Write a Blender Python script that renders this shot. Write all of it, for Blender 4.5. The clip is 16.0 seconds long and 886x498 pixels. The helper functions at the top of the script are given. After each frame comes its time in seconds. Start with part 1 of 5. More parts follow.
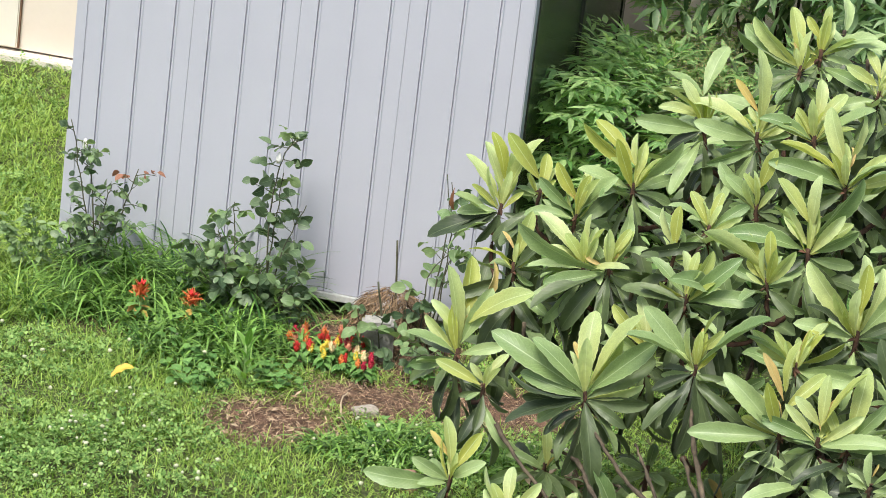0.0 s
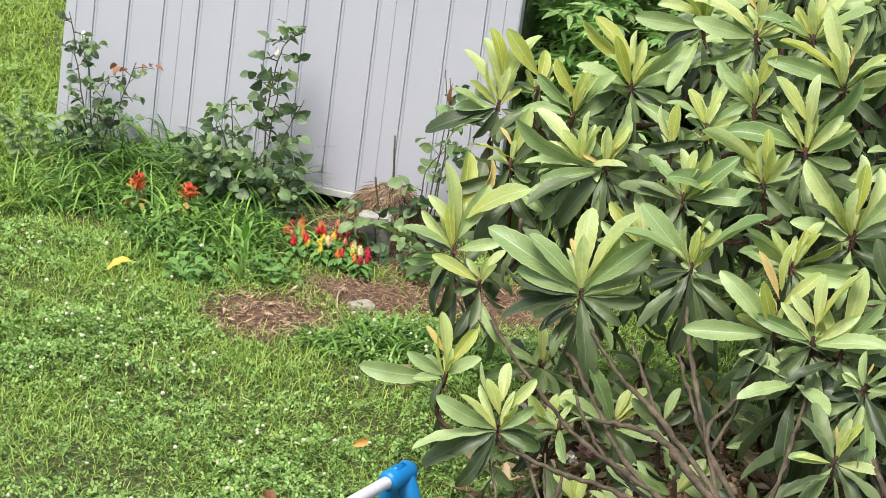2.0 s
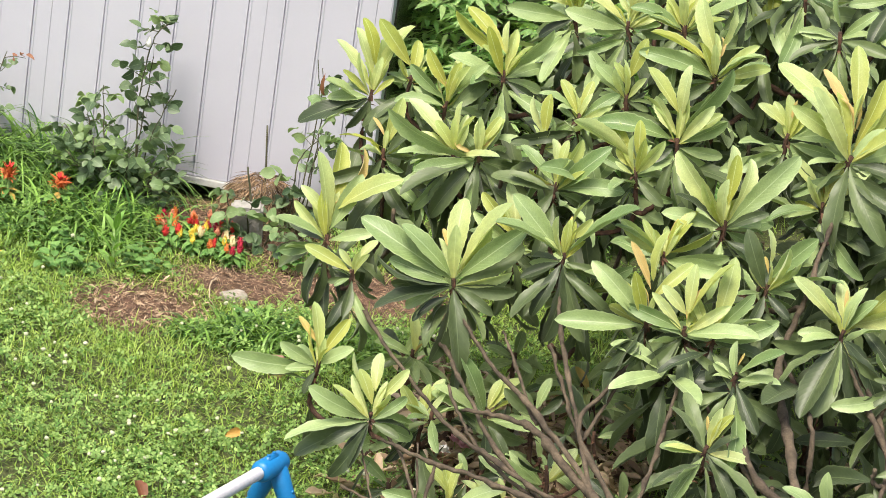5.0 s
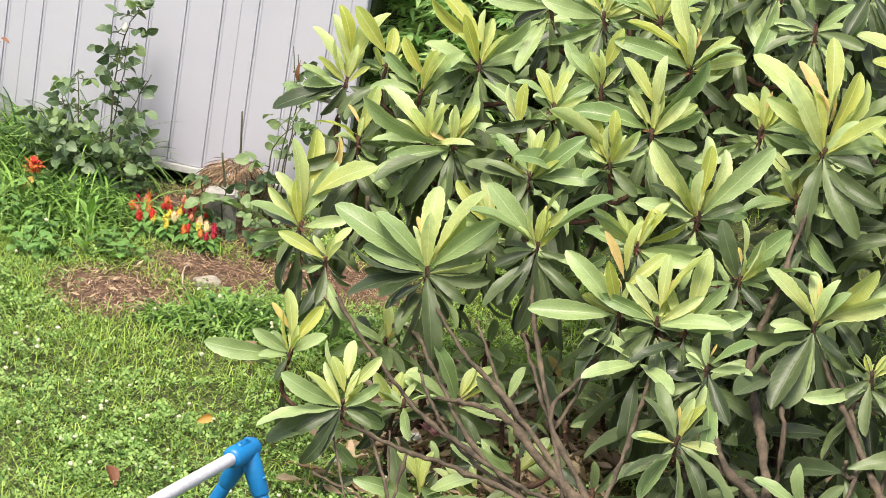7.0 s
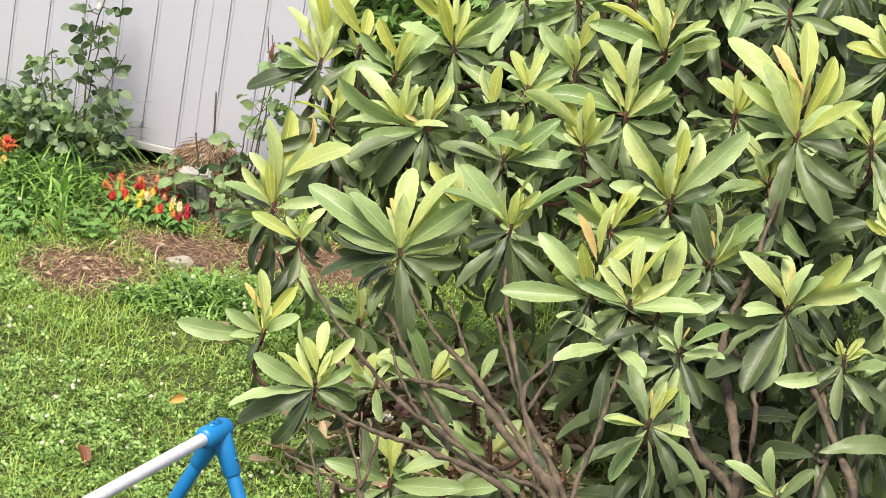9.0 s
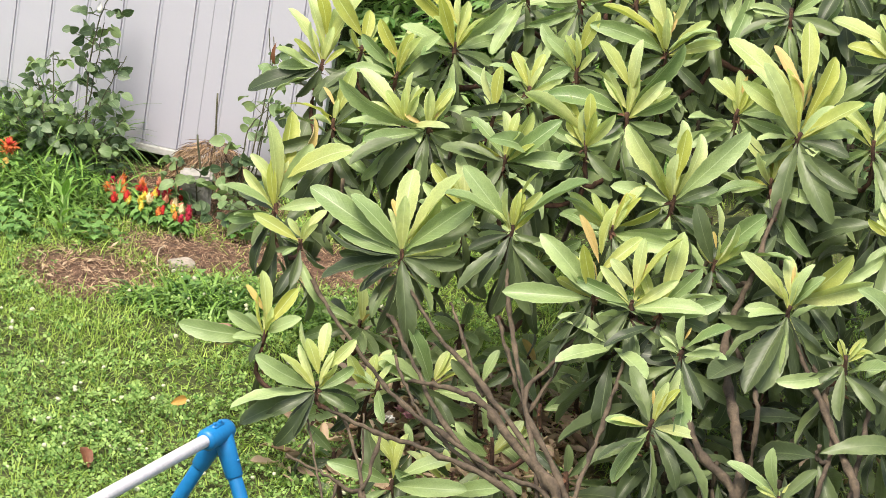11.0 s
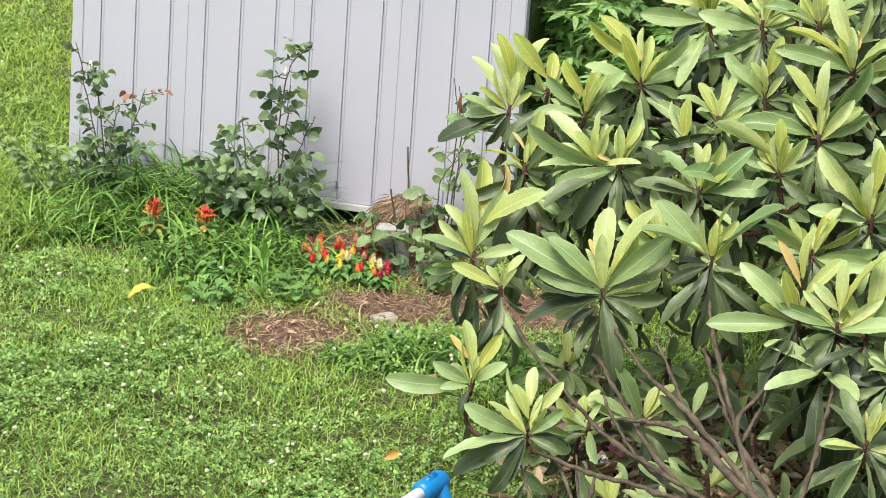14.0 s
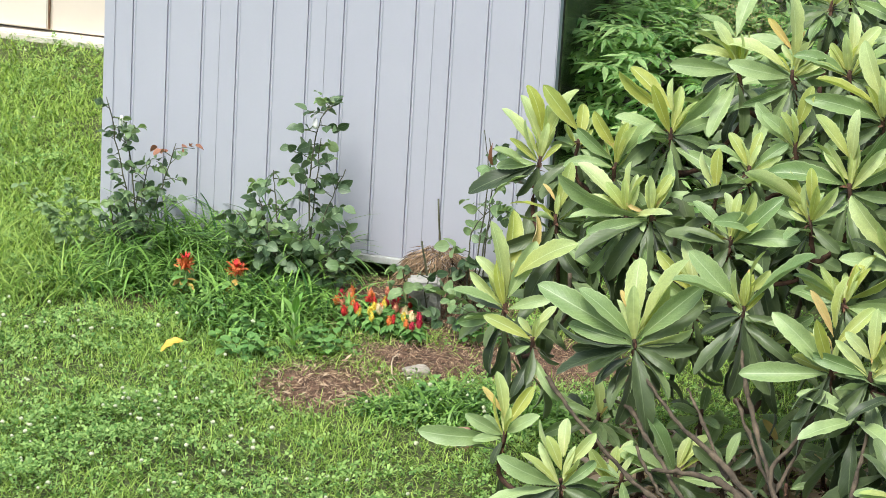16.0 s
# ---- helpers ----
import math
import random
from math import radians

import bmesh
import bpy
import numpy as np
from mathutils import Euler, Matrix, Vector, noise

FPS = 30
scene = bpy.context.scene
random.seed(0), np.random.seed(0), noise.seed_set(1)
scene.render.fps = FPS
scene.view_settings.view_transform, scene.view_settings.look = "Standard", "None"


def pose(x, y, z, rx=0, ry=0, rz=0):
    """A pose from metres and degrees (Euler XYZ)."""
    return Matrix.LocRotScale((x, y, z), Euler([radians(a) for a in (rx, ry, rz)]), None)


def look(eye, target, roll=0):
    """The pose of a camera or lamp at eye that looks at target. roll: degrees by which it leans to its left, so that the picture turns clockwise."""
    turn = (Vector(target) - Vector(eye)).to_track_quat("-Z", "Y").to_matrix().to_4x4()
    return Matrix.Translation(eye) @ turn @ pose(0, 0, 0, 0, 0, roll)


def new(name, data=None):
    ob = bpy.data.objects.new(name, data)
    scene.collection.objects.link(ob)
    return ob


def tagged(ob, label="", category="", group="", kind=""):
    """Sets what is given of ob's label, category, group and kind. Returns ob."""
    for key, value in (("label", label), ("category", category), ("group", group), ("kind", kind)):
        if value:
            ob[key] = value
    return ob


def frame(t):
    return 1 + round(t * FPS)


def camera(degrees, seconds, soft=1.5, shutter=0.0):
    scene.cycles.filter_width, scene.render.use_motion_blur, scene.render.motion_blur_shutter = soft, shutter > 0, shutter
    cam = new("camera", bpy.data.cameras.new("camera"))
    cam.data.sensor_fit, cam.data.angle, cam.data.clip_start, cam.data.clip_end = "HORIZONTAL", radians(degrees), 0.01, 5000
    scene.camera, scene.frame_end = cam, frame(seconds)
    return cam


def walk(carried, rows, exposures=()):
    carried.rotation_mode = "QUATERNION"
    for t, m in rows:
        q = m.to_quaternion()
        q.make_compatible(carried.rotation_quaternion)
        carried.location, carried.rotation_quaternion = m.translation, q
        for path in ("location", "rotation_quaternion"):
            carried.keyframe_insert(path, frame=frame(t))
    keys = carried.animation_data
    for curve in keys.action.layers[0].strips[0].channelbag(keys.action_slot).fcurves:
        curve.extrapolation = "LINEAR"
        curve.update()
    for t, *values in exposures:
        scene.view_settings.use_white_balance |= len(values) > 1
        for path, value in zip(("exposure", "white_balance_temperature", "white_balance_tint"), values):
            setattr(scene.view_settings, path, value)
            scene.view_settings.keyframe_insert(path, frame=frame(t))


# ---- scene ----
cam = camera(16.225, 16.0, soft=0.55)
EYE = 2.742
ROWS = [
    (0.0, 72.778, -6.669, 13.562),
    (0.5, 72.126, -6.913, 13.686),
    (1.0, 71.392, -7.052, 13.677),
    (1.5, 71.069, -7.038, 13.559),
    (2.0, 70.844, -7.153, 13.665),
    (2.5, 70.214, -7.459, 13.773),
    (3.0, 69.939, -7.530, 13.282),
    (3.5, 70.450, -7.423, 12.295),
    (4.0, 70.925, -7.796, 11.692),
    (4.2, 70.963, -7.790, 11.548),
    (6.3, 70.930, -8.392, 11.184),
    (6.5, 70.968, -8.530, 11.194),
    (7.0, 70.773, -8.629, 11.157),
    (7.5, 70.532, -8.811, 11.066),
    (8.0, 70.685, -9.029, 10.946),
    (8.5, 70.646, -9.176, 10.852),
    (8.7, 70.556, -9.151, 10.832),
    (10.8, 70.379, -9.006, 10.788),
    (11.0, 70.513, -9.009, 10.794),
    (11.5, 70.744, -9.084, 10.800),
    (12.0, 70.412, -8.578, 10.887),
    (12.5, 70.167, -6.277, 11.241),
    (13.0, 70.839, -4.645, 12.078),
    (13.5, 71.081, -4.097, 12.552),
    (14.0, 71.077, -3.870, 12.900),
    (14.5, 70.965, -3.857, 13.108),
    (15.0, 71.064, -3.580, 13.156),
    (15.5, 71.311, -3.541, 13.276),
    (16.0, 72.010, -3.283, 13.313),
]
walk(cam, [(t, pose(0, 0, EYE, rx, ry, rz)) for t, rx, ry, rz in ROWS],
     exposures=[(0.0, 0.76, 6560, 5), (2.5, 0.88, 6780, 6), (3.5, 0.99, 6980, 8), (12.5, 1.01, 7080, 9), (13.5, 0.93, 6750, 6), (14.5, 0.92, 6750, 6), (16.0, 0.81, 6350, 3)])

# ---- world and sun: bright, thinly overcast ----
world = bpy.data.worlds.new("world")
scene.world = world
world.use_nodes = True
wn = world.node_tree.nodes
sky = wn.new("ShaderNodeTexSky")
sky.sky_type = "NISHITA"
sky.sun_disc = False
sky.sun_elevation, sky.sun_rotation = radians(62), radians(196)
sky.air_density, sky.dust_density, sky.ozone_density = 1.0, 4.0, 1.0
world.node_tree.links.new(sky.outputs[0], wn["Background"].inputs[0])
wn["Background"].inputs[1].default_value = 0.135
sun = new("sun", bpy.data.lights.new("sun", "SUN"))
sun.data.energy, sun.data.angle, sun.data.color = 2.6, radians(20), (1.0, 0.965, 0.915)
sun.matrix_world = look((-3.2, 1.0, 12.0), (-1.5, 7.0, 0.0))


# ---- materials ----
def material(name, rough=0.6, metallic=0.0, spec=0.5):
    m = bpy.data.materials.new(name)
    m.use_nodes = True
    b = m.node_tree.nodes["Principled BSDF"]
    b.inputs["Roughness"].default_value = rough
    b.inputs["Metallic"].default_value = metallic
    b.inputs["Specular IOR Level"].default_value = spec
    return m, m.node_tree.nodes, m.node_tree.links, b


def noise_tex(n, l, scale, detail=4.0, vec=None, rough=0.6):
    t = n.new("ShaderNodeTexNoise")
    t.inputs["Scale"].default_value, t.inputs["Detail"].default_value, t.inputs["Roughness"].default_value = scale, detail, rough
    if vec is not None:
        l.new(vec, t.inputs["Vector"])
    return t.outputs["Fac"]


def ramp(n, l, fac, stops):
    r = n.new("ShaderNodeValToRGB")
    e = r.color_ramp.elements
    while len(e) < len(stops):
        e.new(0.5)
    for el, (p, c) in zip(e, stops):
        el.position, el.color = p, (*c, 1)
    l.new(fac, r.inputs[0])
    return r.outputs[0]


def mixc(n, l, mode, fac, a, b):
    m = n.new("ShaderNodeMix")
    m.data_type, m.blend_type = "RGBA", mode
    for sock, v in ((m.inputs[0], fac), (m.inputs[6], a), (m.inputs[7], b)):
        if isinstance(v, (int, float)):
            sock.default_value = v
        elif isinstance(v, tuple):
            sock.default_value = (*v, 1)
        else:
            l.new(v, sock)
    return m.outputs[2]


def calc(n, l, op, a, b=0.0, c=0.0):
    m = n.new("ShaderNodeMath")
    m.operation = op
    for sock, v in zip(m.inputs, (a, b, c)):
        if isinstance(v, (int, float)):
            sock.default_value = v
        else:
            l.new(v, sock)
    return m.outputs[0]


def bump(n, l, b, height, strength=0.3, distance=0.01):
    k = n.new("ShaderNodeBump")
    k.inputs["Strength"].default_value, k.inputs["Distance"].default_value = strength, distance
    l.new(height, k.inputs["Height"])
    l.new(k.outputs[0], b.inputs["Normal"])


def object_coords(n):
    return n.new("ShaderNodeTexCoord").outputs["Object"]


def plain(name, c1, c2, scale=8.0, rough=0.6, bumpy=0.2, fine=80.0, metallic=0.0, spec=0.5, stretch=None, grain=0.35):
    """A surface that wanders between two colours, with a fine relief."""
    m, n, l, b = material(name, rough, metallic, spec)
    v = object_coords(n)
    if stretch:
        mp = n.new("ShaderNodeMapping")
        mp.inputs["Scale"].default_value = stretch
        l.new(v, mp.inputs["Vector"])
        v = mp.outputs[0]
    big, small = noise_tex(n, l, scale, 5, v), noise_tex(n, l, fine, 3, v)
    col = ramp(n, l, big, [(0.3, c1), (0.7, c2)])
    col = mixc(n, l, "MULTIPLY", grain, col, ramp(n, l, small, [(0.3, (0.6, 0.6, 0.6)), (0.7, (1, 1, 1))]))
    l.new(col, b.inputs["Base Color"])
    if bumpy:
        bump(n, l, b, small, bumpy, 0.004)
    return m


def leafy(name, dark, light, vein=(0.5, 0.55, 0.25), rough=0.5, through_light=0.3, per_island=True, veins=0.0, foot=None, spec=0.4, sheen=0.0, between=None):
    """A leaf: one colour per leaf from dark (over between) to light, paler midrib, side veins as relief, light let through."""
    m, n, l, b = material(name, rough, 0.0, spec)
    if per_island:
        rnd = n.new("ShaderNodeNewGeometry").outputs["Random Per Island"]
    else:
        rnd = n.new("ShaderNodeObjectInfo").outputs["Random"]
    col = ramp(n, l, rnd, [(0.0, dark), (0.45, between), (1.0, light)] if between else [(0.0, dark), (1.0, light)])
    uv = n.new("ShaderNodeTexCoord").outputs["UV"]
    sep = n.new("ShaderNodeSeparateXYZ")
    l.new(uv, sep.inputs[0])
    across = calc(n, l, "ABSOLUTE", calc(n, l, "SUBTRACT", sep.outputs[0], 0.5))
    if foot:
        col = mixc(n, l, "MIX", calc(n, l, "MULTIPLY", calc(n, l, "SUBTRACT", 1.0, sep.outputs[1]), 0.6), col, foot)
    edge = calc(n, l, "GREATER_THAN", across, 0.46)
    if veins:
        col = mixc(n, l, "MIX", calc(n, l, "MULTIPLY", edge, 0.45), col, vein)
        wave = noise_tex(n, l, 2.2, 2, uv)
        col = mixc(n, l, "MULTIPLY", 0.5, col, ramp(n, l, wave, [(0.3, (0.62, 0.68, 0.6)), (0.7, (1.12, 1.1, 1.05))]))
        b.inputs["Sheen Weight"].default_value = sheen
        b.inputs["Sheen Roughness"].default_value = 0.45
    spots = noise_tex(n, l, 60.0, 3, object_coords(n))
    col = mixc(n, l, "MULTIPLY", 0.4, col, ramp(n, l, spots, [(0.35, (0.6, 0.62, 0.55)), (0.65, (1.05, 1.05, 1.0))]))
    if veins:
        rib = calc(n, l, "LESS_THAN", across, 0.022)
        col = mixc(n, l, "MIX", calc(n, l, "MULTIPLY", rib, 0.5), col, vein)
        bow = calc(n, l, "MULTIPLY", across, calc(n, l, "ADD", calc(n, l, "MULTIPLY", across, 0.35), 0.22))
        w = calc(n, l, "SINE", calc(n, l, "MULTIPLY", calc(n, l, "SUBTRACT", sep.outputs[1], bow), 88.0))
        line = calc(n, l, "MULTIPLY", calc(n, l, "MAXIMUM", calc(n, l, "SUBTRACT", w, 0.72), 0.0), 3.5 * min(1.0, veins * 0.38))
        col = mixc(n, l, "MIX", line, col, vein)
        swell = calc(n, l, "SUBTRACT", 1.0, calc(n, l, "POWER", calc(n, l, "MAXIMUM", w, 0.0), 2.0))
        grain = noise_tex(n, l, 420.0, 2, object_coords(n))
        bump(n, l, b, calc(n, l, "ADD", swell, calc(n, l, "MULTIPLY", grain, 0.35)), min(1.0, veins * 1.3), 0.0011)
    l.new(col, b.inputs["Base Color"])
    if through_light:
        tr = n.new("ShaderNodeBsdfTranslucent")
        l.new(mixc(n, l, "MULTIPLY", 1.0, col, (1.2, 1.25, 0.7)), tr.inputs[0])
        mx = n.new("ShaderNodeMixShader")
        mx.inputs[0].default_value = through_light
        l.new(b.outputs[0], mx.inputs[1])
        l.new(tr.outputs[0], mx.inputs[2])
        l.new(mx.outputs[0], n["Material Output"].inputs[0])
    return m


GREY_STEEL = plain("grey_painted_steel", (0.418, 0.421, 0.488), (0.448, 0.451, 0.518), 2.5, 0.42, 0.0, 140, grain=0.05)
SEAM_DARK = plain("seam_shadow_gap", (0.10, 0.10, 0.11), (0.14, 0.14, 0.15), 6, 0.7)
WHITE_RAIL = plain("galvanised_rail", (0.55, 0.56, 0.55), (0.75, 0.76, 0.75), 14, 0.4, 0.1, 90, 0.3)
# dark door steel; upright streaks of reflection are painted into its colour
DARK_STEEL = plain("dark_steel_reflection_streaks", (0.010, 0.013, 0.009), (0.075, 0.078, 0.055), 2.2, 0.22, 0.25, 9, 0.0, 0.8, stretch=(34, 34, 0.5))
BEIGE_PANEL = plain("beige_painted_panel", (0.70, 0.64, 0.56), (0.74, 0.68, 0.61), 3, 0.5, 0.0, 60, grain=0.05)
PINK_PANEL = plain("pinkish_beige_panel", (0.66, 0.57, 0.50), (0.70, 0.62, 0.55), 3, 0.5, 0.0, 60, grain=0.05)
FOOTING = plain("pale_concrete_footing", (0.62, 0.56, 0.48), (0.78, 0.72, 0.64), 7, 0.85, 0.3, 90, grain=0.15)
RUST = plain("rusty_edge", (0.10, 0.05, 0.03), (0.25, 0.14, 0.08), 30, 0.8)
BARK = plain("loquat_bark", (0.026, 0.018, 0.012), (0.150, 0.112, 0.074), 26, 0.9, 1.0, 90, grain=0.85)
TWIG = plain("brown_woolly_twig", (0.030, 0.014, 0.009), (0.12, 0.058, 0.034), 60, 0.95, 1.0, 260, grain=0.7)
ROSE_STEM = plain("rose_stem", (0.05, 0.06, 0.03), (0.10, 0.09, 0.05), 30, 0.6)
STRAW = leafy("dry_straw", (0.050, 0.028, 0.018), (0.60, 0.42, 0.285), rough=0.8, through_light=0.1)
# heap straw: straw colours darkened to stand for the deeper shade there
SHADED_STRAW = leafy("shaded_straw", (0.045, 0.025, 0.016), (0.50, 0.34, 0.22), rough=0.85, through_light=0.1)
STONE = plain("grey_concrete_block", (0.17, 0.165, 0.15), (0.40, 0.39, 0.36), 22, 0.9, 0.8, 110)
DRY_SCALE = leafy("dry_bud_scale", (0.045, 0.022, 0.014), (0.16, 0.075, 0.045), rough=0.85, through_light=0.1)
CHIP = leafy("pale_wood_chip", (0.30, 0.20, 0.13), (0.62, 0.48, 0.34), rough=0.85, through_light=0.05)
LITTER = leafy("leaf_litter", (0.20, 0.12, 0.08), (0.72, 0.54, 0.42), rough=0.8, through_light=0.15, veins=0.05)
DRY_WOOD = plain("bleached_dry_wood", (0.36, 0.27, 0.18), (0.52, 0.41, 0.29), 30, 0.85, 0.3, 150)
PALE_STONE = plain("pale_stone", (0.24, 0.21, 0.175), (0.45, 0.405, 0.345), 40, 0.9, 0.8, 160)
BRICK_RED = plain("reddish_stone", (0.22, 0.11, 0.07), (0.40, 0.24, 0.17), 22, 0.9, 0.5, 120)
BLUE_PLASTIC = plain("blue_plastic", (0.0, 0.135, 0.36), (0.0, 0.17, 0.43), 10, 0.42, 0.03, 90)
WHITE_PIPE = plain("white_coated_pipe", (0.56, 0.545, 0.58), (0.62, 0.605, 0.64), 12, 0.55, 0.02, 90)
YOUNG = leafy("young_loquat_leaf", (0.40, 0.45, 0.085), (0.58, 0.69, 0.38), (0.64, 0.72, 0.42), 0.48, 0.38, False, 0.12, foot=(0.53, 0.47, 0.10), sheen=0.2, between=(0.45, 0.56, 0.23))
YOUNG_MASS = leafy("young_loquat_foliage", (0.40, 0.45, 0.085), (0.58, 0.69, 0.38), (0.64, 0.72, 0.42), 0.48, 0.38, True, 0.12, foot=(0.53, 0.47, 0.10), sheen=0.2, between=(0.45, 0.56, 0.23))
YOUNGEST = leafy("unfolding_loquat_leaf", (0.56, 0.46, 0.15), (0.74, 0.54, 0.27), (0.58, 0.52, 0.26), 0.7, 0.34, False, 0.06, foot=(0.52, 0.30, 0.12), sheen=0.35)
MIDDLE = leafy("grown_loquat_leaf", (0.145, 0.24, 0.088), (0.42, 0.53, 0.26), (0.46, 0.55, 0.32), 0.42, 0.22, False, 0.16, foot=(0.22, 0.29, 0.09), sheen=0.2)
MIDDLE_MASS = leafy("grown_loquat_foliage", (0.145, 0.24, 0.088), (0.42, 0.53, 0.26), (0.46, 0.55, 0.32), 0.42, 0.22, True, 0.16, foot=(0.22, 0.29, 0.09), sheen=0.2)
# older leaves are dark green, darkened further for shade inside the bush
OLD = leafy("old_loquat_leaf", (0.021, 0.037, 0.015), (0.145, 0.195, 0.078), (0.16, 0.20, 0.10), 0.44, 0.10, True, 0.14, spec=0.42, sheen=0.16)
GRASS = leafy("grass_blade", (0.098, 0.192, 0.025), (0.425, 0.565, 0.145), rough=0.5, through_light=0.34, spec=0.2)
LONG_GRASS = leafy("long_grass_blade", (0.016, 0.068, 0.010), (0.25, 0.43, 0.095), rough=0.4, through_light=0.22, spec=0.3)
CLOVER = leafy("clover_leaf", (0.070, 0.168, 0.034), (0.335, 0.485, 0.155), rough=0.55, through_light=0.24, spec=0.2)
CLOVER_BLOOM = plain("white_clover_bloom", (0.42, 0.46, 0.26), (0.68, 0.67, 0.50), 300, 0.9, 0.6, 500, grain=0.6)
ROSE_LEAF = leafy("rose_leaf", (0.050, 0.092, 0.048), (0.185, 0.265, 0.14), (0.24, 0.32, 0.18), 0.42, 0.22, True, 0.06)
ROSE_YOUNG = leafy("pale_rose_leaf", (0.16, 0.26, 0.11), (0.29, 0.39, 0.19), (0.32, 0.4, 0.22), 0.5, 0.3, True, 0.08)
ROSE_RED = leafy("reddish_rose_leaf", (0.26, 0.10, 0.07), (0.42, 0.20, 0.13), (0.4, 0.2, 0.2), 0.5, 0.25, True, 0.2)
NANDINA = leafy("nandina_leaf", (0.16, 0.34, 0.11), (0.52, 0.69, 0.33), (0.4, 0.5, 0.3), 0.42, 0.5, True, 0.05)
HEDGE = leafy("evergreen_leaf", (0.085, 0.18, 0.075), (0.32, 0.46, 0.235), (0.3, 0.36, 0.2), 0.38, 0.3, True, 0.1)
PANICLE = plain("nandina_panicle", (0.26, 0.26, 0.08), (0.42, 0.36, 0.16), 200, 0.8)
WEED = leafy("weed_leaf", (0.16, 0.36, 0.06), (0.28, 0.46, 0.12), (0.4, 0.5, 0.25), 0.5, 0.3, True, 0.2)
BED_LEAF = leafy("celosia_leaf", (0.06, 0.17, 0.033), (0.20, 0.38, 0.10), (0.3, 0.4, 0.2), 0.5, 0.25, True, 0.1)
PLUMES = {k: plain(f"{k}_plume", c1, c2, 120, 0.8, 0.6, 300) for k, c1, c2 in (
    ("red", (0.55, 0.02, 0.02), (0.72, 0.05, 0.04)), ("crimson", (0.38, 0.008, 0.03), (0.55, 0.025, 0.07)),
    ("orange", (0.75, 0.15, 0.03), (0.85, 0.30, 0.08)), ("yellow", (0.80, 0.56, 0.03), (0.88, 0.70, 0.12)),
    ("cream", (0.82, 0.66, 0.32), (0.88, 0.78, 0.50)), ("salmon", (0.72, 0.22, 0.12), (0.80, 0.36, 0.24)))}
BRACT = leafy("orange_bract", (0.50, 0.08, 0.03), (0.72, 0.26, 0.08), (0.8, 0.3, 0.1), 0.6, 0.25, True, 0.0)
SKIRT = leafy("yellowish_orange_bract", (0.42, 0.20, 0.05), (0.62, 0.44, 0.12), (0.6, 0.4, 0.2), 0.6, 0.25, True, 0.1)
YELLOW_LEAF = leafy("yellow_fallen_leaf", (0.70, 0.40, 0.06), (0.80, 0.52, 0.08), (0.6, 0.4, 0.1), 0.6, 0.1, False, 0.1)
DULL_LEAF = leafy("yellow_brown_leaf", (0.50, 0.24, 0.06), (0.58, 0.32, 0.09), (0.5, 0.3, 0.1), 0.6, 0.1, False, 0.1)
BROWN_LEAF = leafy("brown_dead_leaf", (0.16, 0.06, 0.03), (0.26, 0.11, 0.06), (0.2, 0.1, 0.05), 0.6, 0.1, False, 0.1)
WHITE_BLOOM = plain("white_petals", (0.80, 0.78, 0.74), (0.88, 0.86, 0.82), 60, 0.6)
PINK_BLOOM = plain("pink_petals", (0.72, 0.30, 0.38), (0.82, 0.52, 0.56), 60, 0.6)


# ground colour: soil showing in the bed and in worn spots, green thatch elsewhere
def ground_material():
    m, n, l, b = material("lawn_ground", 0.95)
    v = object_coords(n)
    a, f = noise_tex(n, l, 1.6, 5, v), noise_tex(n, l, 55, 4, v)
    # thatch colour darkened to deepen the shade between blades and clover
    green = ramp(n, l, f, [(0.3, (0.022, 0.030, 0.008)), (0.7, (0.10, 0.115, 0.035))])
    soil = ramp(n, l, f, [(0.3, (0.035, 0.019, 0.012)), (0.7, (0.185, 0.10, 0.064))])
    at = n.new("ShaderNodeAttribute")
    at.attribute_name = "bed"
    worn = ramp(n, l, a, [(0.62, (0, 0, 0)), (0.75, (0.7, 0.7, 0.7))])
    l.new(mixc(n, l, "MIX", calc(n, l, "MAXIMUM", worn, at.outputs["Fac"]), green, soil), b.inputs["Base Color"])
    bump(n, l, b, f, 0.8, 0.02)
    return m


# ---- mesh tools ----
def part(name, data, mat, parent=None, label="", smooth=True):
    """Links a bmesh or a mesh as one object under its thing."""
    if isinstance(data, bmesh.types.BMesh):
        me = bpy.data.meshes.new(name)
        data.to_mesh(me)
        data.free()
    else:
        me = data
    if mat and not me.materials:
        me.materials.append(mat)
    if smooth:
        me.polygons.foreach_set("use_smooth", [True] * len(me.polygons))
    ob = new(name, me)
    if parent:
        ob.parent = parent
    if label:
        ob["label"] = label
    return ob


def thing(name, label, category, group="", kind="", at=(0, 0, 0)):
    ob = new(name)
    ob.location = at
    return tagged(ob, label, category, group, kind)


def quads_mesh(name, verts, quads, uv=None):
    """A mesh from arrays of corners and of quads."""
    me = bpy.data.meshes.new(name)
    verts, quads = np.asarray(verts, float), np.asarray(quads, np.int32)
    me.vertices.add(len(verts))
    me.vertices.foreach_set("co", verts.ravel())
    me.loops.add(quads.size)
    me.loops.foreach_set("vertex_index", quads.ravel())
    me.polygons.add(len(quads))
    me.polygons.foreach_set("loop_start", np.arange(len(quads), dtype=np.int32) * 4)
    if uv is not None:
        lay = me.uv_layers.new(name="leaf")
        lay.data.foreach_set("uv", np.asarray(uv, float)[quads.ravel()].ravel())
    me.update(calc_edges=True)
    me.validate()
    return me


